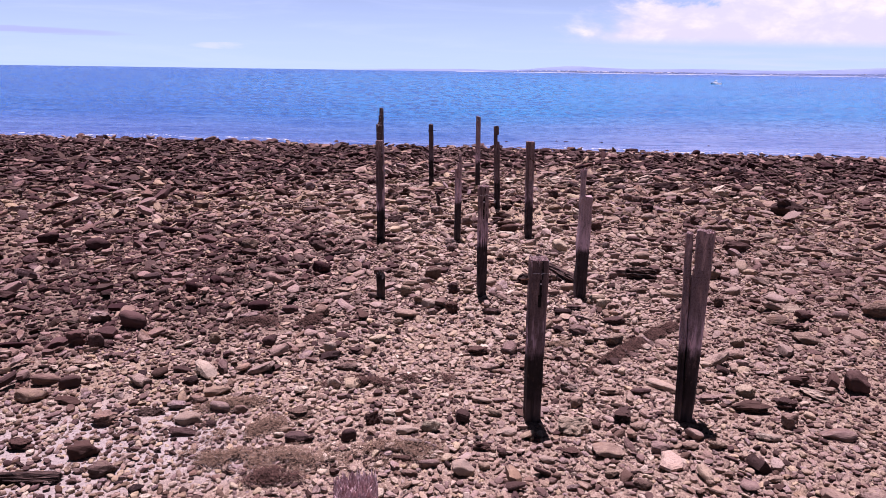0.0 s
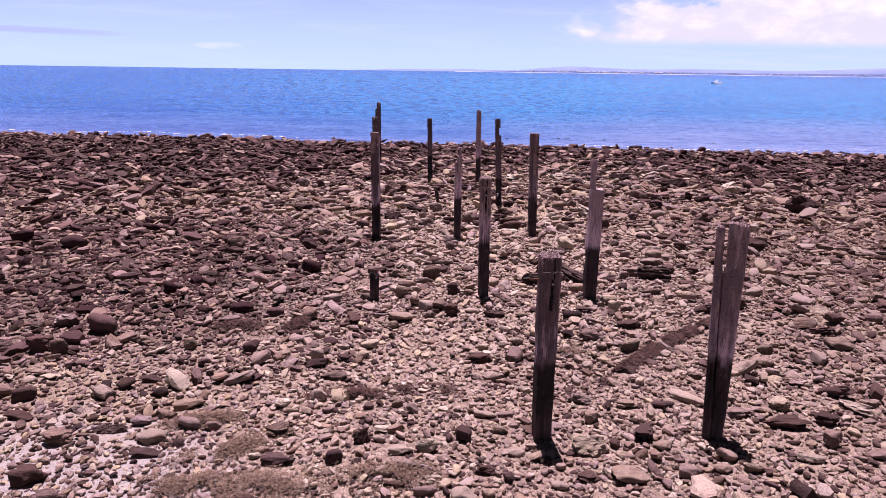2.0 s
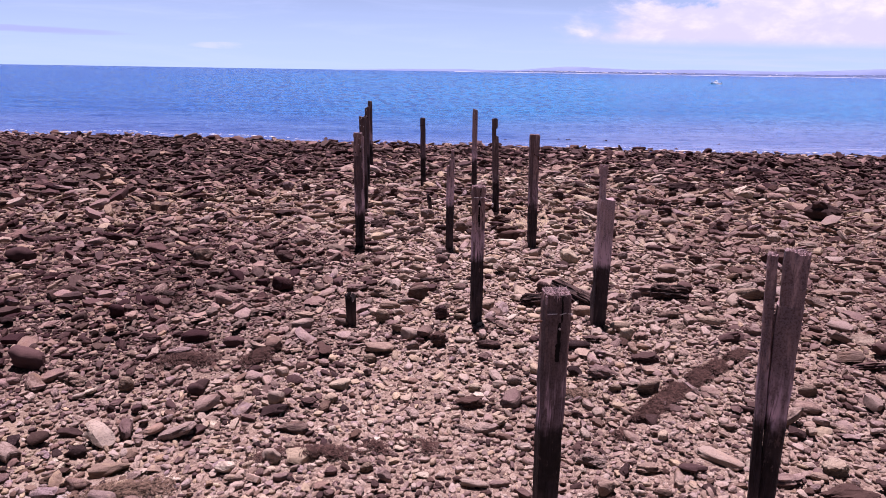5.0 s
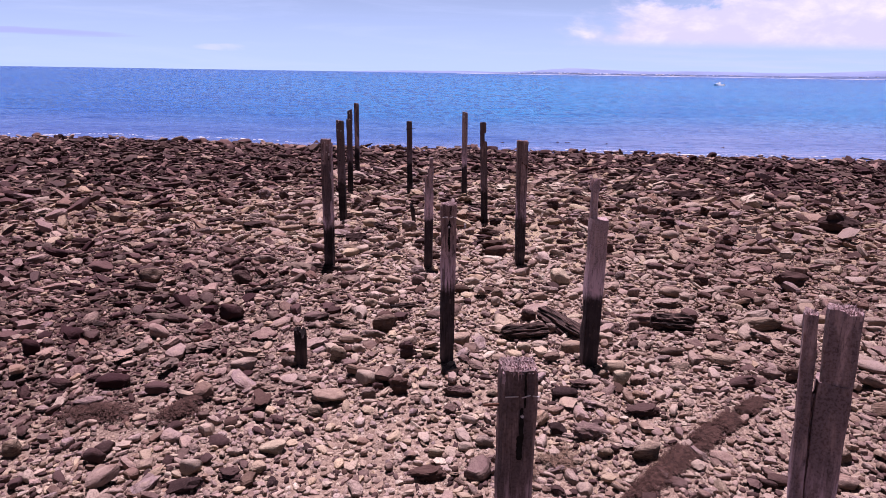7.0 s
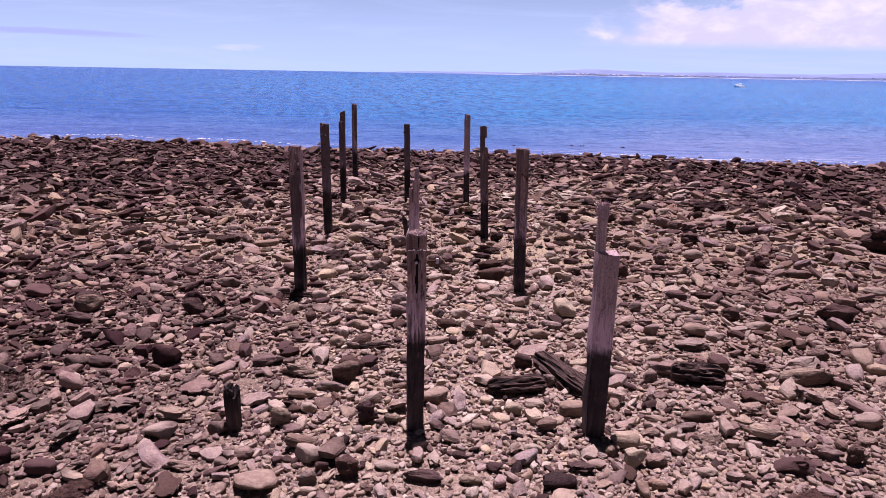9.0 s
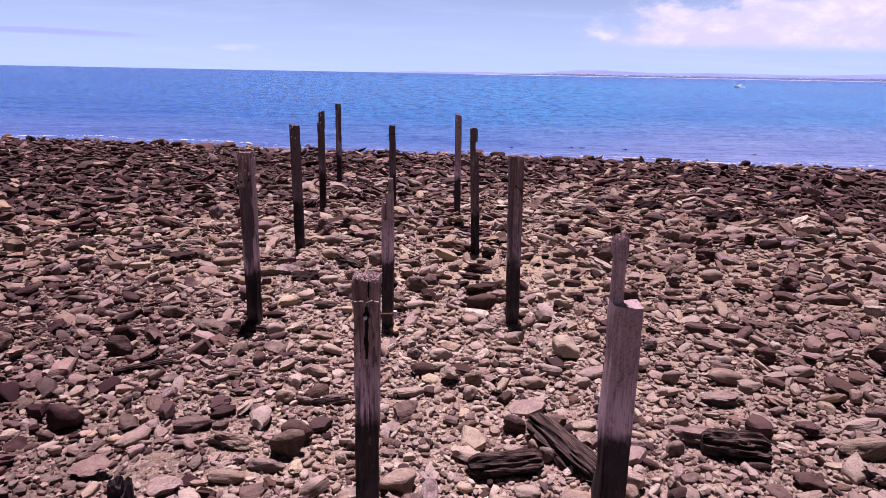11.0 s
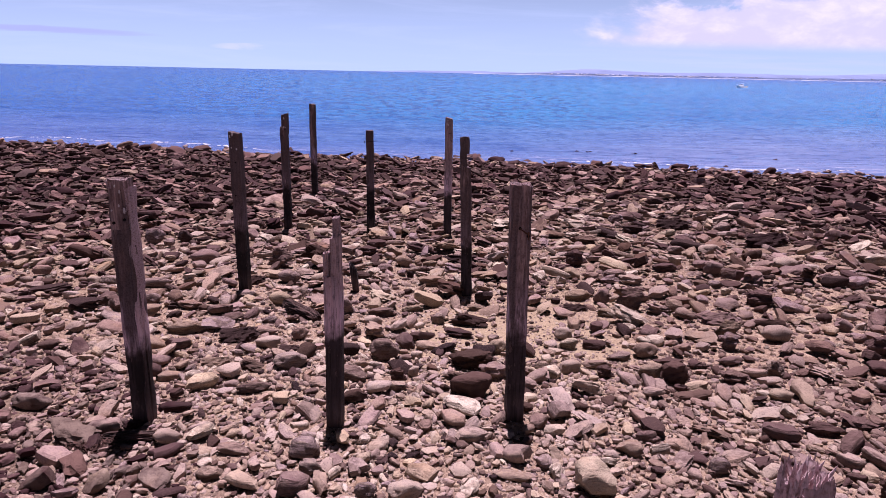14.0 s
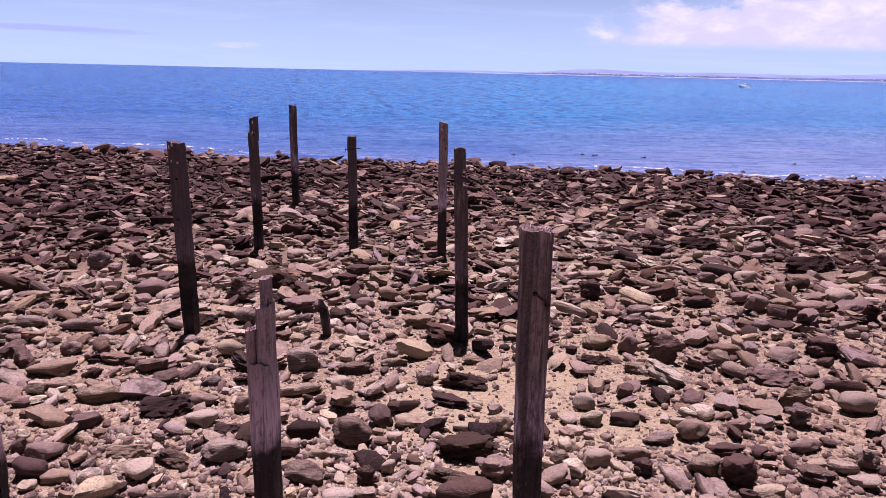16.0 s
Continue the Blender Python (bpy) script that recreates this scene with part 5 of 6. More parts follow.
known_stone(5.11, 23.13, 0.19, 0.13, 0.10, -15, 0, 0.45)
known_stone(5.01, 21.03, 0.16, 0.11, 0.07, -8, 3, 0.75)
known_stone(7.93, 23.69, 0.36, 0.13, 0.11, -1, 7, 0.1)
known_stone(4.91, 18.73, 0.21, 0.14, 0.13, 6, 9, 0.6)
known_stone(9.21, 19.82, 0.58, 0.32, 0.30, -14, 4, 0.01)
known_stone(4.31, 8.89, 0.15, 0.11, 0.16, -7, 8, 0.1)
known_stone(-7.69, 14.93, 0.28, 0.19, 0.17, 0, 9, 0.3)
known_stone(-9.02, 15.51, 0.24, 0.16, 0.16, 7, 12, 0.2)
known_stone(6.22, 11.38, 0.29, 0.20, 0.16, 14, 15, 0.8)
known_stone(2.85, 13.53, 0.33, 0.11, 0.10, -9, 1, 0.3)
known_stone(-1.94, 11.47, 0.16, 0.06, 0.05, -2, 4, 0.35)
known_stone(1.02, 17.02, 0.24, 0.16, 0.15, -11, 12, 0.12)
known_stone(-0.80, 13.19, 0.17, 0.11, 0.14, 1, 12, 0.2)
known_stone(-4.67, 15.19, 0.22, 0.15, 0.15, 8, 15, 0.5)
known_stone(-5.22, 10.81, 0.27, 0.16, 0.16, -15, 2, 0.1)
known_stone(-4.42, 10.37, 0.16, 0.10, 0.06, -9, 4, 0.8)
known_stone(-3.83, 10.23, 0.09, 0.08, 0.09, -3, 6, 0.5)
known_stone(-3.06, 10.12, 0.10, 0.07, 0.09, 3, 9, 0.08)
known_stone(-1.59, 10.33, 0.14, 0.09, 0.06, 9, 12, 0.93)
known_stone(-2.21, 10.01, 0.10, 0.06, 0.08, 15, 17, 0.85)
known_stone(-2.01, 8.93, 0.09, 0.06, 0.08, -10, 0, 0.55)
known_stone(-1.88, 9.16, 0.09, 0.06, 0.04, -4, 3, 0.8)
known_stone(-3.97, 9.36, 0.13, 0.05, 0.04, 2, 8, 0.1)
known_stone(-3.75, 9.03, 0.11, 0.07, 0.06, 8, 11, 0.03)
known_stone(-3.36, 8.77, 0.20, 0.08, 0.05, 14, 14, 0.35)
known_stone(-3.50, 8.55, 0.12, 0.07, 0.05, -11, 17, 0.4)
known_stone(-3.19, 8.32, 0.14, 0.09, 0.08, -5, 2, 0.38)
known_stone(-3.46, 8.09, 0.17, 0.11, 0.07, 1, 3, 0.55)
known_stone(-3.40, 7.83, 0.15, 0.06, 0.04, 7, 8, 0.15)
known_stone(-2.29, 8.22, 0.18, 0.11, 0.06, 13, 10, 0.2)
known_stone(-2.20, 7.71, 0.18, 0.08, 0.05, -12, 14, 0.15)
known_stone(-4.31, 8.06, 0.17, 0.10, 0.08, -6, 16, 0.4)
known_stone(-2.94, 8.30, 0.09, 0.05, 0.06, 0, 0, 0.4)
known_stone(-1.69, 7.75, 0.09, 0.06, 0.08, 6, 5, 0.08)
known_stone(-1.47, 8.08, 0.09, 0.05, 0.08, 12, 7, 0.05)
known_stone(-1.30, 8.10, 0.07, 0.04, 0.04, -13, 9, 0.6)
known_stone(-1.10, 7.90, 0.15, 0.06, 0.04, -7, 14, 0.55)
known_stone(-0.85, 7.93, 0.12, 0.07, 0.08, -1, 15, 1)
known_stone(-1.01, 7.68, 0.14, 0.06, 0.04, 5, 2, 0.7)
known_stone(-1.17, 8.79, 0.07, 0.04, 0.05, 11, 3, 0.5)
known_stone(-1.00, 8.65, 0.07, 0.04, 0.06, -14, 8, 0.3)
known_stone(-1.93, 9.47, 0.19, 0.08, 0.05, -8, 11, 0.25)
known_stone(-3.58, 11.08, 0.16, 0.10, 0.05, -2, 12, 0.75)
known_stone(-0.20, 9.97, 0.18, 0.08, 0.06, 4, 16, 0.12)
known_stone(-0.15, 10.30, 0.08, 0.05, 0.05, 10, 2, 0.93)
known_stone(-0.31, 9.51, 0.13, 0.05, 0.03, -15, 4, 0.45)
known_stone(0.14, 10.37, 0.09, 0.05, 0.05, -9, 6, 0.6)
known_stone(0.31, 10.44, 0.10, 0.06, 0.06, -3, 9, 0.7)
known_stone(1.73, 10.21, 0.14, 0.09, 0.10, 3, 12, 0.8)
known_stone(1.93, 10.95, 0.21, 0.09, 0.06, 9, 16, 0.1)
known_stone(1.36, 10.25, 0.09, 0.06, 0.05, 15, 2, 0.5)
known_stone(0.81, 8.91, 0.17, 0.07, 0.06, -10, 4, 0.7)
known_stone(0.68, 7.94, 0.20, 0.13, 0.11, -4, 7, 0.93)
known_stone(-0.05, 7.90, 0.12, 0.07, 0.04, 2, 11, 0.6)
known_stone(2.82, 8.45, 0.28, 0.12, 0.07, 8, 13, 0.06)
known_stone(2.93, 8.81, 0.15, 0.09, 0.08, 14, 16, 0.93)
known_stone(3.27, 8.53, 0.15, 0.09, 0.08, -11, 1, 0.01)
known_stone(3.44, 10.21, 0.12, 0.07, 0.08, -5, 3, 0.5)
known_stone(4.49, 10.34, 0.21, 0.13, 0.08, 1, 8, 0.8)
known_stone(2.74, 7.80, 0.13, 0.06, 0.04, 7, 9, 0.85)
known_stone(3.07, 8.09, 0.12, 0.08, 0.10, 13, 14, 0.4)
known_stone(1.28, 8.47, 0.10, 0.04, 0.03, -12, 15, 0.2)
known_stone(-0.27, 8.58, 0.15, 0.06, 0.04, -6, 2, 0.55)
known_stone(-0.05, 8.59, 0.10, 0.04, 0.03, 0, 5, 0.3)
known_stone(0.93, 7.50, 0.18, 0.11, 0.06, 6, 8, 0.35)
known_stone(0.56, 7.50, 0.13, 0.08, 0.04, 12, 10, 0.12)
known_stone(1.46, 7.54, 0.12, 0.08, 0.06, -13, 14, 0.3)
known_stone(1.79, 7.62, 0.11, 0.07, 0.04, -7, 15, 0.35)
known_stone(2.08, 7.63, 0.11, 0.07, 0.05, -1, 2, 0.5)
known_stone(-0.32, 7.59, 0.12, 0.05, 0.05, 5, 4, 0.12)
known_stone(-0.54, 7.17, 0.12, 0.07, 0.09, 11, 8, 0.55)
known_stone(0.30, 7.38, 0.09, 0.05, 0.04, -14, 9, 0.6)
known_stone(0.87, 7.14, 0.09, 0.05, 0.04, -8, 14, 0.5)
known_stone(1.11, 6.96, 0.11, 0.07, 0.04, -2, 17, 0.2)
known_stone(1.00, 6.98, 0.08, 0.05, 0.03, 4, 2, 0.1)
known_stone(0.46, 6.92, 0.08, 0.04, 0.03, 10, 3, 0.75)
known_stone(2.67, 7.80, 0.12, 0.05, 0.04, -15, 6, 0.98)
known_stone(3.48, 7.87, 0.21, 0.09, 0.06, -9, 11, 0.3)
known_stone(-4.22, 7.41, 0.16, 0.10, 0.09, -3, 14, 0.12)
known_stone(-5.42, 8.60, 0.19, 0.12, 0.08, 3, 17, 0.35)
known_stone(-5.48, 9.00, 0.22, 0.09, 0.08, 9, 2, 0.4)
known_stone(-5.14, 8.92, 0.14, 0.08, 0.09, 15, 5, 0.1)
known_stone(-4.94, 8.52, 0.17, 0.07, 0.04, -10, 8, 0.12)
known_stone(-4.93, 7.57, 0.19, 0.08, 0.06, -4, 10, 0.12)
known_stone(-3.89, 7.10, 0.14, 0.09, 0.07, 2, 14, 0.25)
known_stone(-1.11, 7.39, 0.13, 0.05, 0.03, 8, 17, 0.12)
known_stone(-0.87, 7.29, 0.13, 0.05, 0.05, 14, 2, 0.3)
known_stone(-1.05, 7.14, 0.10, 0.04, 0.04, -11, 3, 0.4)
known_stone(-3.21, 15.21, 0.17, 0.10, 0.14, -5, 8, 0.2)
known_stone(-2.33, 14.53, 0.14, 0.09, 0.04, 1, 9, 0.85)
known_stone(-1.77, 13.58, 0.23, 0.10, 0.06, 7, 14, 0.22)
known_stone(-4.68, 17.08, 0.21, 0.09, 0.06, 13, 17, 0.6)
known_stone(-3.18, 16.59, 0.23, 0.10, 0.09, -12, 0, 0.6)
known_stone(-1.11, 15.51, 0.14, 0.09, 0.05, -6, 3, 0.8)
known_stone(-1.02, 15.85, 0.15, 0.06, 0.05, 0, 8, 0.4)
known_stone(-1.63, 15.99, 0.13, 0.08, 0.09, 6, 9, 0.6)
known_stone(-1.02, 15.02, 0.10, 0.06, 0.06, 12, 14, 0.15)
known_stone(-1.07, 14.16, 0.12, 0.07, 0.08, -13, 15, 0.65)
known_stone(-0.88, 14.15, 0.12, 0.05, 0.05, -7, 2, 0.45)
known_stone(-1.81, 16.57, 0.18, 0.08, 0.05, -1, 5, 0.02)
known_stone(-2.04, 16.24, 0.11, 0.07, 0.04, 5, 6, 0.15)
known_stone(-1.56, 14.26, 0.14, 0.06, 0.04, 11, 10, 0.3)
known_stone(-0.32, 15.58, 0.11, 0.07, 0.08, -14, 14, 0.7)
known_stone(0.15, 15.29, 0.10, 0.06, 0.08, -8, 15, 0.75)
known_stone(0.46, 15.02, 0.14, 0.09, 0.05, -2, 0, 1)
known_stone(0.55, 14.31, 0.09, 0.06, 0.05, 4, 3, 0.95)
known_stone(1.93, 15.46, 0.17, 0.14, 0.16, 10, 8, 0.93)
known_stone(2.34, 15.99, 0.13, 0.08, 0.07, -15, 11, 0.35)
known_stone(0.77, 14.39, 0.09, 0.08, 0.09, -3, 15, 0.85)
known_stone(1.83, 13.80, 0.15, 0.09, 0.05, 9, 3, 0.93)
known_stone(3.57, 14.87, 0.20, 0.12, 0.10, -10, 9, 0.35)
known_stone(3.74, 14.65, 0.17, 0.10, 0.07, -4, 14, 0.6)
known_stone(3.36, 14.36, 0.28, 0.12, 0.07, 2, 16, 0.7)
known_stone(4.51, 15.09, 0.20, 0.12, 0.07, 8, 0, 0.85)
known_stone(2.71, 13.82, 0.12, 0.07, 0.09, 14, 5, 0.6)
known_stone(3.55, 13.97, 0.11, 0.07, 0.06, -11, 8, 0.6)
known_stone(3.88, 13.74, 0.17, 0.10, 0.08, -5, 10, 0.15)
known_stone(4.25, 16.43, 0.21, 0.09, 0.07, 1, 13, 0.04)
known_stone(4.71, 16.03, 0.15, 0.06, 0.05, 7, 15, 0.7)
known_stone(4.20, 18.43, 0.13, 0.11, 0.13, 13, 1, 0.75)
known_stone(6.36, 17.75, 0.28, 0.12, 0.08, -12, 5, 0.45)
known_stone(5.66, 17.81, 0.18, 0.11, 0.08, -6, 8, 0.08)
known_stone(4.21, 17.16, 0.14, 0.09, 0.07, 0, 9, 0.93)
known_stone(2.24, 18.39, 0.13, 0.08, 0.08, 6, 12, 1)
known_stone(2.56, 18.45, 0.19, 0.12, 0.06, 12, 17, 0.04)
known_stone(0.91, 18.71, 0.22, 0.09, 0.06, -13, 1, 0.08)
known_stone(0.90, 17.41, 0.21, 0.09, 0.05, -7, 4, 0.2)
known_stone(1.15, 13.69, 0.13, 0.08, 0.11, -15, 2, 0.15)
known_stone(1.52, 12.52, 0.17, 0.11, 0.09, -9, 5, 0.35)
known_stone(1.18, 12.68, 0.13, 0.08, 0.05, -3, 6, 0.85)
known_stone(0.94, 12.48, 0.10, 0.06, 0.08, 3, 9, 0.93)
known_stone(1.89, 11.65, 0.12, 0.07, 0.10, 9, 14, 0.93)
known_stone(2.10, 11.68, 0.12, 0.07, 0.06, 15, 16, 0.4)
known_stone(1.05, 11.81, 0.09, 0.06, 0.04, -10, 0, 0.85)
known_stone(1.71, 11.78, 0.06, 0.06, 0.06, -4, 3, 0.5)
known_stone(0.78, 12.46, 0.07, 0.04, 0.06, 2, 6, 0.5)
known_stone(2.18, 12.16, 0.10, 0.06, 0.04, 8, 11, 0.4)
known_stone(2.35, 12.09, 0.08, 0.05, 0.07, 14, 12, 0.55)
known_stone(2.32, 12.44, 0.13, 0.05, 0.03, -11, 17, 0.35)
known_stone(1.46, 14.68, 0.17, 0.11, 0.07, -5, 0, 0.35)
known_stone(2.00, 14.71, 0.09, 0.06, 0.07, 1, 3, 0.85)
known_stone(3.02, 15.74, 0.11, 0.07, 0.08, 7, 6, 0.76)
known_stone(3.00, 15.16, 0.16, 0.07, 0.06, 13, 10, 0.3)
known_stone(2.98, 14.84, 0.11, 0.07, 0.09, -12, 12, 0.3)
known_stone(1.39, 13.18, 0.09, 0.06, 0.08, -6, 17, 0.45)
known_stone(2.05, 14.16, 0.07, 0.04, 0.06, 0, 0, 0.76)
known_stone(2.52, 13.33, 0.09, 0.06, 0.09, 6, 5, 0.3)
known_stone(1.19, 15.12, 0.08, 0.05, 0.07, 12, 8, 1)
known_stone(1.31, 15.58, 0.17, 0.07, 0.04, -13, 9, 0.35)


# ---- driftwood ----
def driftwood(a, b, thick, seed, label, ridges=9):
    """An eroded piece of timber lying from a to b, ridged along its grain."""
    a, b = Vector(a), Vector(b)
    length = (b - a).length
    bm = bmesh.new()
    n, m = 40, 22
    rings = []
    for j in range(m + 1):
        u = j / m
        end = 1 - 0.35 * max(0, abs(u - 0.5) * 2 - 0.8) / 0.2
        ring = []
        for i in range(n):
            t = 2 * math.pi * i / n
            split = noise.noise((math.cos(t) * ridges * 0.6 + seed, math.sin(t) * ridges * 0.6, u * 1.6 + seed))
            k = 1 + 0.26 * noise.noise((math.cos(t) * 1.6, math.sin(t) * 1.6, u * 1.5 + seed)) - 0.34 * max(0.0, 0.30 - abs(split)) / 0.30 + 0.16 * noise.noise((i * 3.1, u * 6, seed))
            ring.append(bm.verts.new(((u - 0.5) * length + 0.03 * noise.noise((i * 1.9, seed, 0)) * (1 if j in (0, m) else 0), math.cos(t) * thick * k * end, math.sin(t) * thick * 0.85 * k * end)))
        rings.append(ring)
    for p, q in zip(rings, rings[1:]):
        for i in range(n):
            bm.faces.new((p[i], p[(i + 1) % n], q[(i + 1) % n], q[i]))
    bm.faces.new(list(reversed(rings[0])))
    bm.faces.new(rings[-1])
    bmesh.ops.recalc_face_normals(bm, faces=bm.faces)
    ob = part("driftwood", bm, DRIFT, None, smooth=True)
    ob.data.set_sharp_from_angle(angle=radians(40))
    d = b - a
    ob.matrix_world = Matrix.Translation((a + b) / 2) @ d.to_track_quat("X", "Z").to_matrix().to_4x4()
    for k in range(5):
        q = a + d * (k / 4)
        claim(q.x, q.y, thick * 0.8, 0.0)
    return tagged(ob, label, "driftwood", "rotten timbers among the stones")


driftwood((1.33, 13.66, ground_z(1.33, 13.66) + 0.15), (1.76, 12.84, ground_z(1.76, 12.84) + 0.07), 0.125, 2.0, "dark rotten jetty beam propped against stones", 16)
driftwood((0.72, 12.93, ground_z(0.72, 12.93) + 0.09), (1.32, 13.06, ground_z(1.32, 13.06) + 0.08), 0.115, 23.0, "black eroded log with hollows, lying on the gravel", 14)
driftwood((2.78, 13.42, ground_z(2.8, 13.4) + 0.09), (3.32, 13.30, ground_z(3.3, 13.3) + 0.09), 0.15, 5.0, "dark ridged chunk of rotten timber", 14)
driftwood((-4.95, 6.95, ground_z(-4.9, 6.9) + 0.04), (-4.2, 6.98, ground_z(-4.3, 6.9) + 0.04), 0.07, 8.0, "dark flat rotten board")
driftwood((-3.02, 14.65, ground_z(-3.0, 14.65) + 0.03), (-2.50, 14.93, ground_z(-2.5, 14.93) + 0.05), 0.06, 11.0, "brown weathered board among the stones")
driftwood((-2.20, 15.97, ground_z(-2.2, 15.97) + 0.04), (-1.74, 16.02, ground_z(-1.74, 16.02) + 0.05), 0.055, 14.0, "dark rotten board at the foot of a post")
driftwood((-1.45, 19.46, ground_z(-1.45, 19.46) + 0.13), (-0.93, 19.06, ground_z(-0.93, 19.06) + 0.05), 0.085, 17.0, "dark ridged log lying between the posts", 12)
driftwood((-0.80, 14.12, ground_z(-0.8, 14.12) + 0.03), (-0.42, 14.16, ground_z(-0.42, 14.16) + 0.03), 0.045, 20.0, "short dark board end among the stones")


# ---- seaweed ----
def seaweed(name, patches, count, seed, label, mat=None):
    """Dried weed: many thin curling blades heaped in uneven patches (x, y, rx, ry, turn)."""
    rng = random.Random(seed)
    verts, faces = [], []
    for _ in range(count):
        px, py, rx, ry, turn = rng.choice(patches)
        u, v = rng.gauss(0, 0.5), rng.gauss(0, 0.5)
        if abs(u) > 1.1 or abs(v) > 1.1:
            continue
        c, s = math.cos(turn), math.sin(turn)
        x, y = px + u * rx * c - v * ry * s, py + u * rx * s + v * ry * c
        if noise.noise((x * 3, y * 3, seed)) < -0.15:
            continue
        heap = 0.05 * max(0, 1 - u * u - v * v)
        z = ground_z(x, y) + 0.035 + heap * rng.random()
        way, bend, lift = rng.uniform(0, 6.28), rng.uniform(-1.5, 1.5), rng.uniform(-0.3, 0.55)
        w, step = rng.uniform(0.002, 0.0055), rng.uniform(0.009, 0.018)
        a = len(verts)
        for k in range(5):
            nx, ny = -math.sin(way), math.cos(way)
            wk = w * (1 - 0.15 * k)
            verts += [(x - nx * wk, y - ny * wk, z), (x + nx * wk, y + ny * wk, z + wk * 0.8)]
            x, y, z = x + math.cos(way) * step, y + math.sin(way) * step, max(ground_z(x, y) + 0.004, z + lift * step * (1 - k * 0.5))
            way += bend * 0.5
        faces += [(a + 2 * k, a + 2 * k + 1, a + 2 * k + 3, a + 2 * k + 2) for k in range(4)]
    ob = link(name, verts, faces, mat or WEED, smooth=True)
    return tagged(ob, label, "seaweed", kind="stuff")


seaweed("seaweed", [(1.67, 9.87, 0.35, 0.09, 0.80), (1.99, 10.17, 0.35, 0.11, 0.80), (2.33, 10.48, 0.35, 0.12, 0.80), (2.67, 10.79, 0.35, 0.11, 0.8), (1.36, 9.53, 0.3, 0.09, 0.7), (3.00, 11.05, 0.35, 0.08, 0.7)], 14000, 3, "line of dried brown seaweed stranded between the posts")
seaweed("seaweed_patch", [(-2.30, 7.05, 0.28, 0.12, 0.2), (-1.74, 9.0, 0.45, 0.14, 0.1), (-3.42, 10.88, 0.36, 0.2, 0.2), (-2.62, 11.00, 0.3, 0.15, 1.0), (-0.90, 9.14, 0.35, 0.12, 0.0)], 9000, 4, "thin mats of dried brown seaweed on the gravel")
seaweed("seaweed_mat", [(-2.65, 7.95, 0.5, 0.2, 0.6), (-2.2, 7.3, 0.5, 0.28, 0.2), (-2.9, 7.35, 0.35, 0.2, 0.0), (-1.2, 7.5, 0.5, 0.25, 0.2), (-3.1, 8.45, 0.4, 0.15, 0.3), (0.75, 10.0, 0.4, 0.2, 0.5)], 9000, 9, "flat fibrous mats of tan dried seagrass on the gravel", STRAW)
seaweed("seaweed_far", [(5.40, 14.40, 0.35, 0.2, 0.3), (-2.20, 15.90, 0.3, 0.15, 0.3), (-4.40, 12.90, 0.5, 0.3, 0.2), (-6.50, 13.50, 0.8, 0.4, 0.0), (-1.50, 20.00, 0.4, 0.2, 0.3)], 2500, 6, "dark clumps of dried seaweed caught between stones")

# dark blocks that break the line of the water's edge
edge_rng = random.Random(33)
for k in range(36):
    ex = -22 + 42 * (k + edge_rng.random()) / 36
    ey = shore(ex) + edge_rng.uniform(-1.6, 0.7)
    size = edge_rng.uniform(0.13, 0.27)
    if claim(ex, ey, size, 0.4):
        lone_stone(ex, ey, size * edge_rng.uniform(1.1, 1.8), size, size * edge_rng.uniform(0.55, 0.9), edge_rng.uniform(0, 360), 2 + 3 * edge_rng.randrange(8),
                   "dark weedy block standing at the water's edge", (edge_rng.uniform(-14, 14), edge_rng.uniform(-14, 14)), edge_rng.uniform(0.0, 0.14), sink=0.8)

claim(-1.85, 12.95, 0.34, 0.0)        # a bare patch of gravel behind the stump
scatter()

# stones that stand out of the water's edge
sea_rng = random.Random(21)
for rx, ry in ((7.0, 43.7), (7.6, 43.5), (9.8, 43.3), (3.8, 43.1), (11.1, 39.0), (12.2, 38.9), (16.1, 42.1), (18.4, 39.8), (9.2, 38.6), (-15.8, 44.6), (-6.5, 42.0), (-11.0, 42.6), (14.0, 38.4)):
    size = sea_rng.uniform(0.12, 0.22)
    high = size * sea_rng.uniform(0.35, 0.55)
    lone_stone(rx, ry, size * sea_rng.uniform(1.5, 2.3), size, high + 0.25, sea_rng.uniform(0, 360), 1 + 3 * sea_rng.randrange(6),
               "dark wet stone standing in the shallow water", (0, 0), 0.0, lift=SEA - ground_z(rx, ry) - (high + 0.25) * 0.9 + high * 0.5, sink=0.0)


# ---- surf ----
def foam_line(offset, x0, x1, width, seed, label):
    """A broken line of foam on the last small wave, with a low crest."""
    verts, faces = [], []
    for i in range(int((x1 - x0) / 0.06)):
        x = x0 + i * 0.06
        w = width * (0.3 + noise.noise((x * 0.35, seed, 0)) + 1.2 * noise.noise((x * 1.7, seed, 4)) + 1.0 * noise.noise((x * 7.1, seed, 7)))
        if w < 0.07:
            continue
        y = shore(x) + offset + 0.9 * noise.noise((x * 0.15, seed, 9)) + 0.25 * noise.noise((x * 0.9, seed, 3)) + 0.35 * noise.noise((x * 2.6, seed, 5))
        z = SEA + 0.06
        a = len(verts)
        dx = 0.038
        for ux in (-dx, dx):
            for k, h in ((-0.5, 0.0), (-0.15, 0.05), (0.2, 0.06), (0.5, 0.01)):
                verts.append((x + ux, y + k * w + 0.03 * noise.noise((x * 6 + ux, k * 5, seed)), z + h * min(1, w * 2.5)))
        faces += [(a + k, a + 4 + k, a + 5 + k, a + 1 + k) for k in range(3)]
    ob = link("foam", verts, faces, FOAM, smooth=True)
    return tagged(ob, label, "foam", kind="stuff")


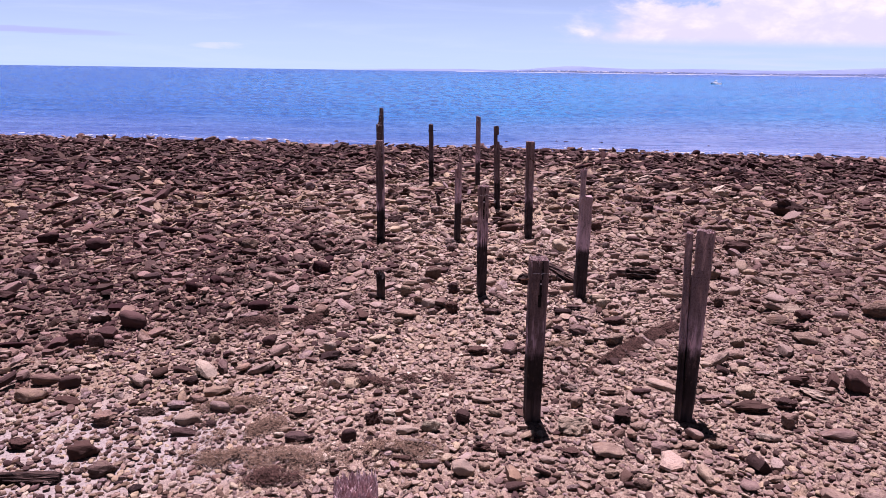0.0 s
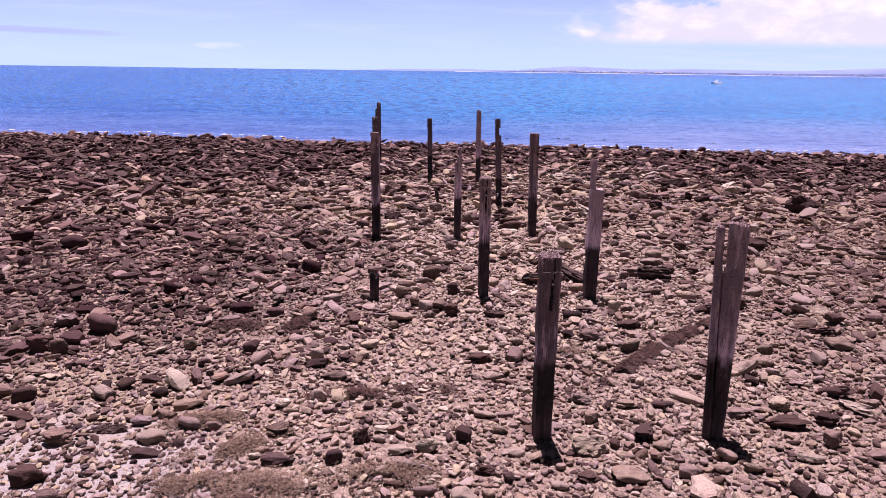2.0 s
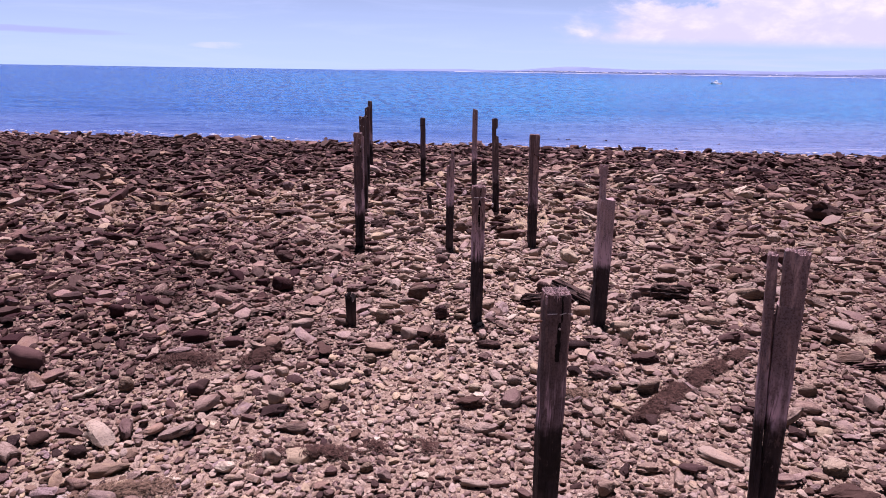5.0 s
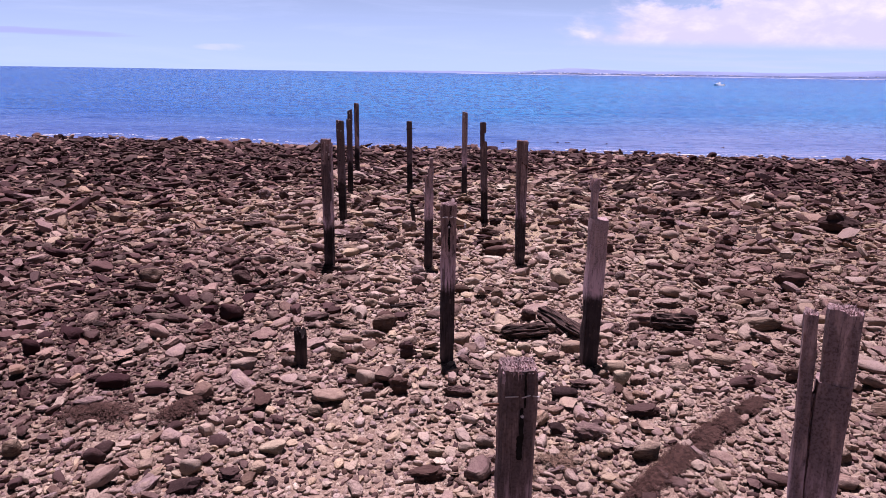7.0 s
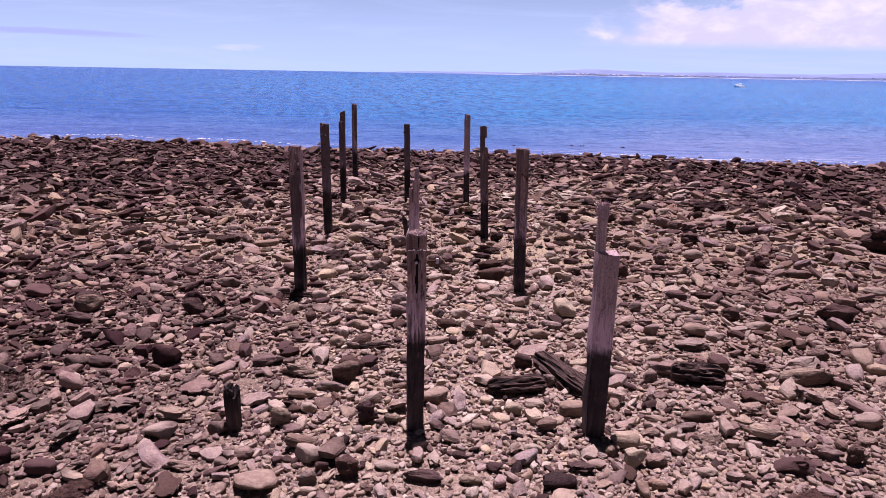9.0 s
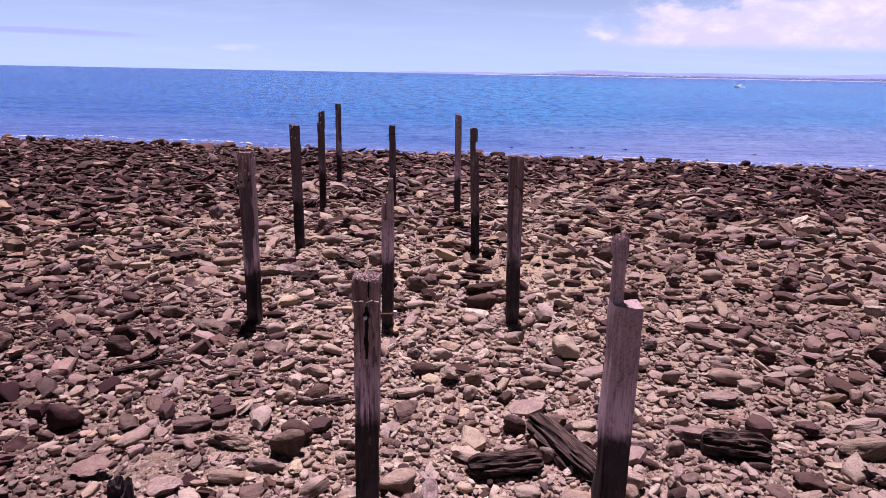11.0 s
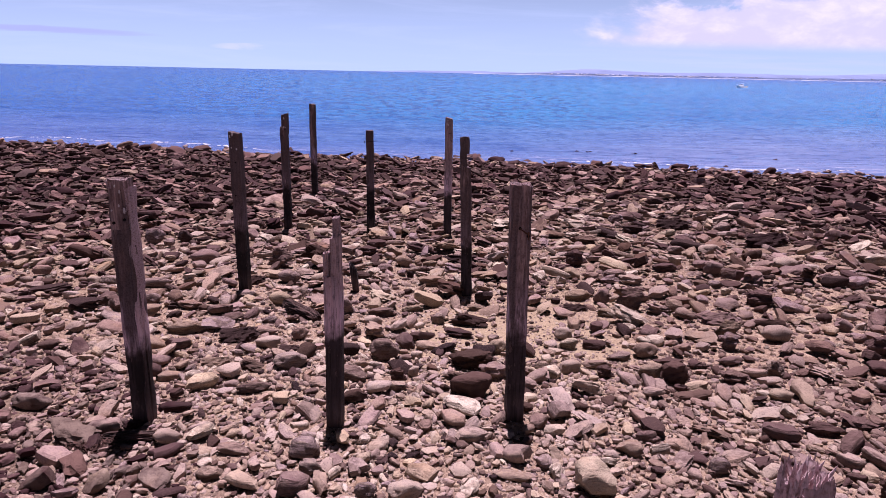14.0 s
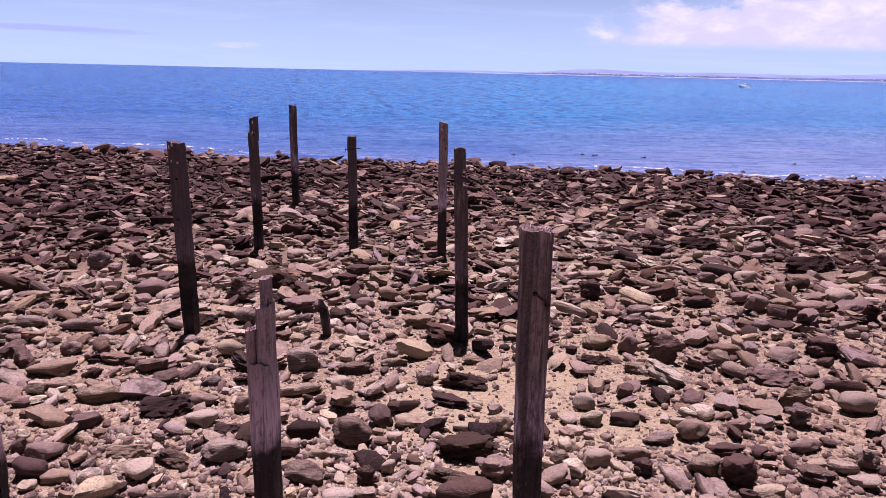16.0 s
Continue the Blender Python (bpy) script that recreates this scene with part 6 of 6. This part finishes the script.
foam_line(2.6, -27, -8, 0.19, 2, "broken white crest of a small wave by the stones")
foam_line(1.7, 6, 20, 0.20, 5, "thin broken line of foam along the stones")



# ---- motor boat ----
def motor_boat():
    boat = new("motor_boat")
    tagged(boat, "small white cabin motor boat at anchor on the sea", "boat")

    def hull_ring(u, z):
        w = 1.05 * (1 - max(0, u) ** 2.2) * (1.15 - 0.4 * z)
        return w

    bm = bmesh.new()
    rows = []
    for z in (0.0, 0.45, 0.9):
        row = []
        for i in range(13):
            u = -1 + 2 * i / 12
            w = max(0.02, hull_ring(u, z))
            row.append((u * (2.5 + 0.35 * z), w, z * (1 + 0.25 * max(0, u))))
        rows.append([bm.verts.new(p) for p in row] + [bm.verts.new((x, -w, z)) for x, w, z in reversed(row)])
    for p, q in zip(rows, rows[1:]):
        n = len(p)
        for i in range(n):
            bm.faces.new((p[i], p[(i + 1) % n], q[(i + 1) % n], q[i]))
    bm.faces.new(list(reversed(rows[0])))
    bm.faces.new(rows[-1])
    part("hull", bm, WHITE, boat)

    def box(name, x0, x1, w0, w1, z0, z1, rake, mat, label="", onto=None):
        bm = bmesh.new()
        v = [bm.verts.new(p) for p in ((x0, -w0, z0), (x1, -w0, z0), (x1, w0, z0), (x0, w0, z0), (x0, -w1, z1), (x1 - rake, -w1, z1), (x1 - rake, w1, z1), (x0, w1, z1))]
        for f in ((0, 3, 2, 1), (4, 5, 6, 7), (0, 1, 5, 4), (1, 2, 6, 5), (2, 3, 7, 6), (3, 0, 4, 7)):
            bm.faces.new([v[i] for i in f])
        bmesh.ops.bevel(bm, geom=bm.edges[:], offset=0.04, segments=2, affect="EDGES")
        return part(name, bm, mat, onto or boat, label)

    cabin = box("cabin", -0.6, 1.6, 0.78, 0.40, 0.9, 1.55, 0.6, WHITE)
    box("windscreen", 0.2, 0.9, 0.40, 0.30, 1.55, 1.85, 0.35, SMOKED, "dark raked windscreen", cabin)
    box("canopy", -0.5, 0.5, 0.40, 0.2, 1.80, 2.0, 0.0, WHITE, "white canopy", cabin)
    box("outboard_motor", -2.9, -2.5, 0.2, 0.16, 0.2, 1.25, 0.0, NAVY, "dark outboard motor")
    for sy in (-1, 1):
        part("rail", rod((0.6, 0.8 * sy, 1.35), (2.6, 0.25 * sy, 1.5), 0.025), WHITE, boat)
    boat.matrix_world = pose(120.2, 290.0, SEA - 0.08, 0, 0, 172) @ Matrix.Diagonal((0.8, 0.8, 0.8, 1))


motor_boat()
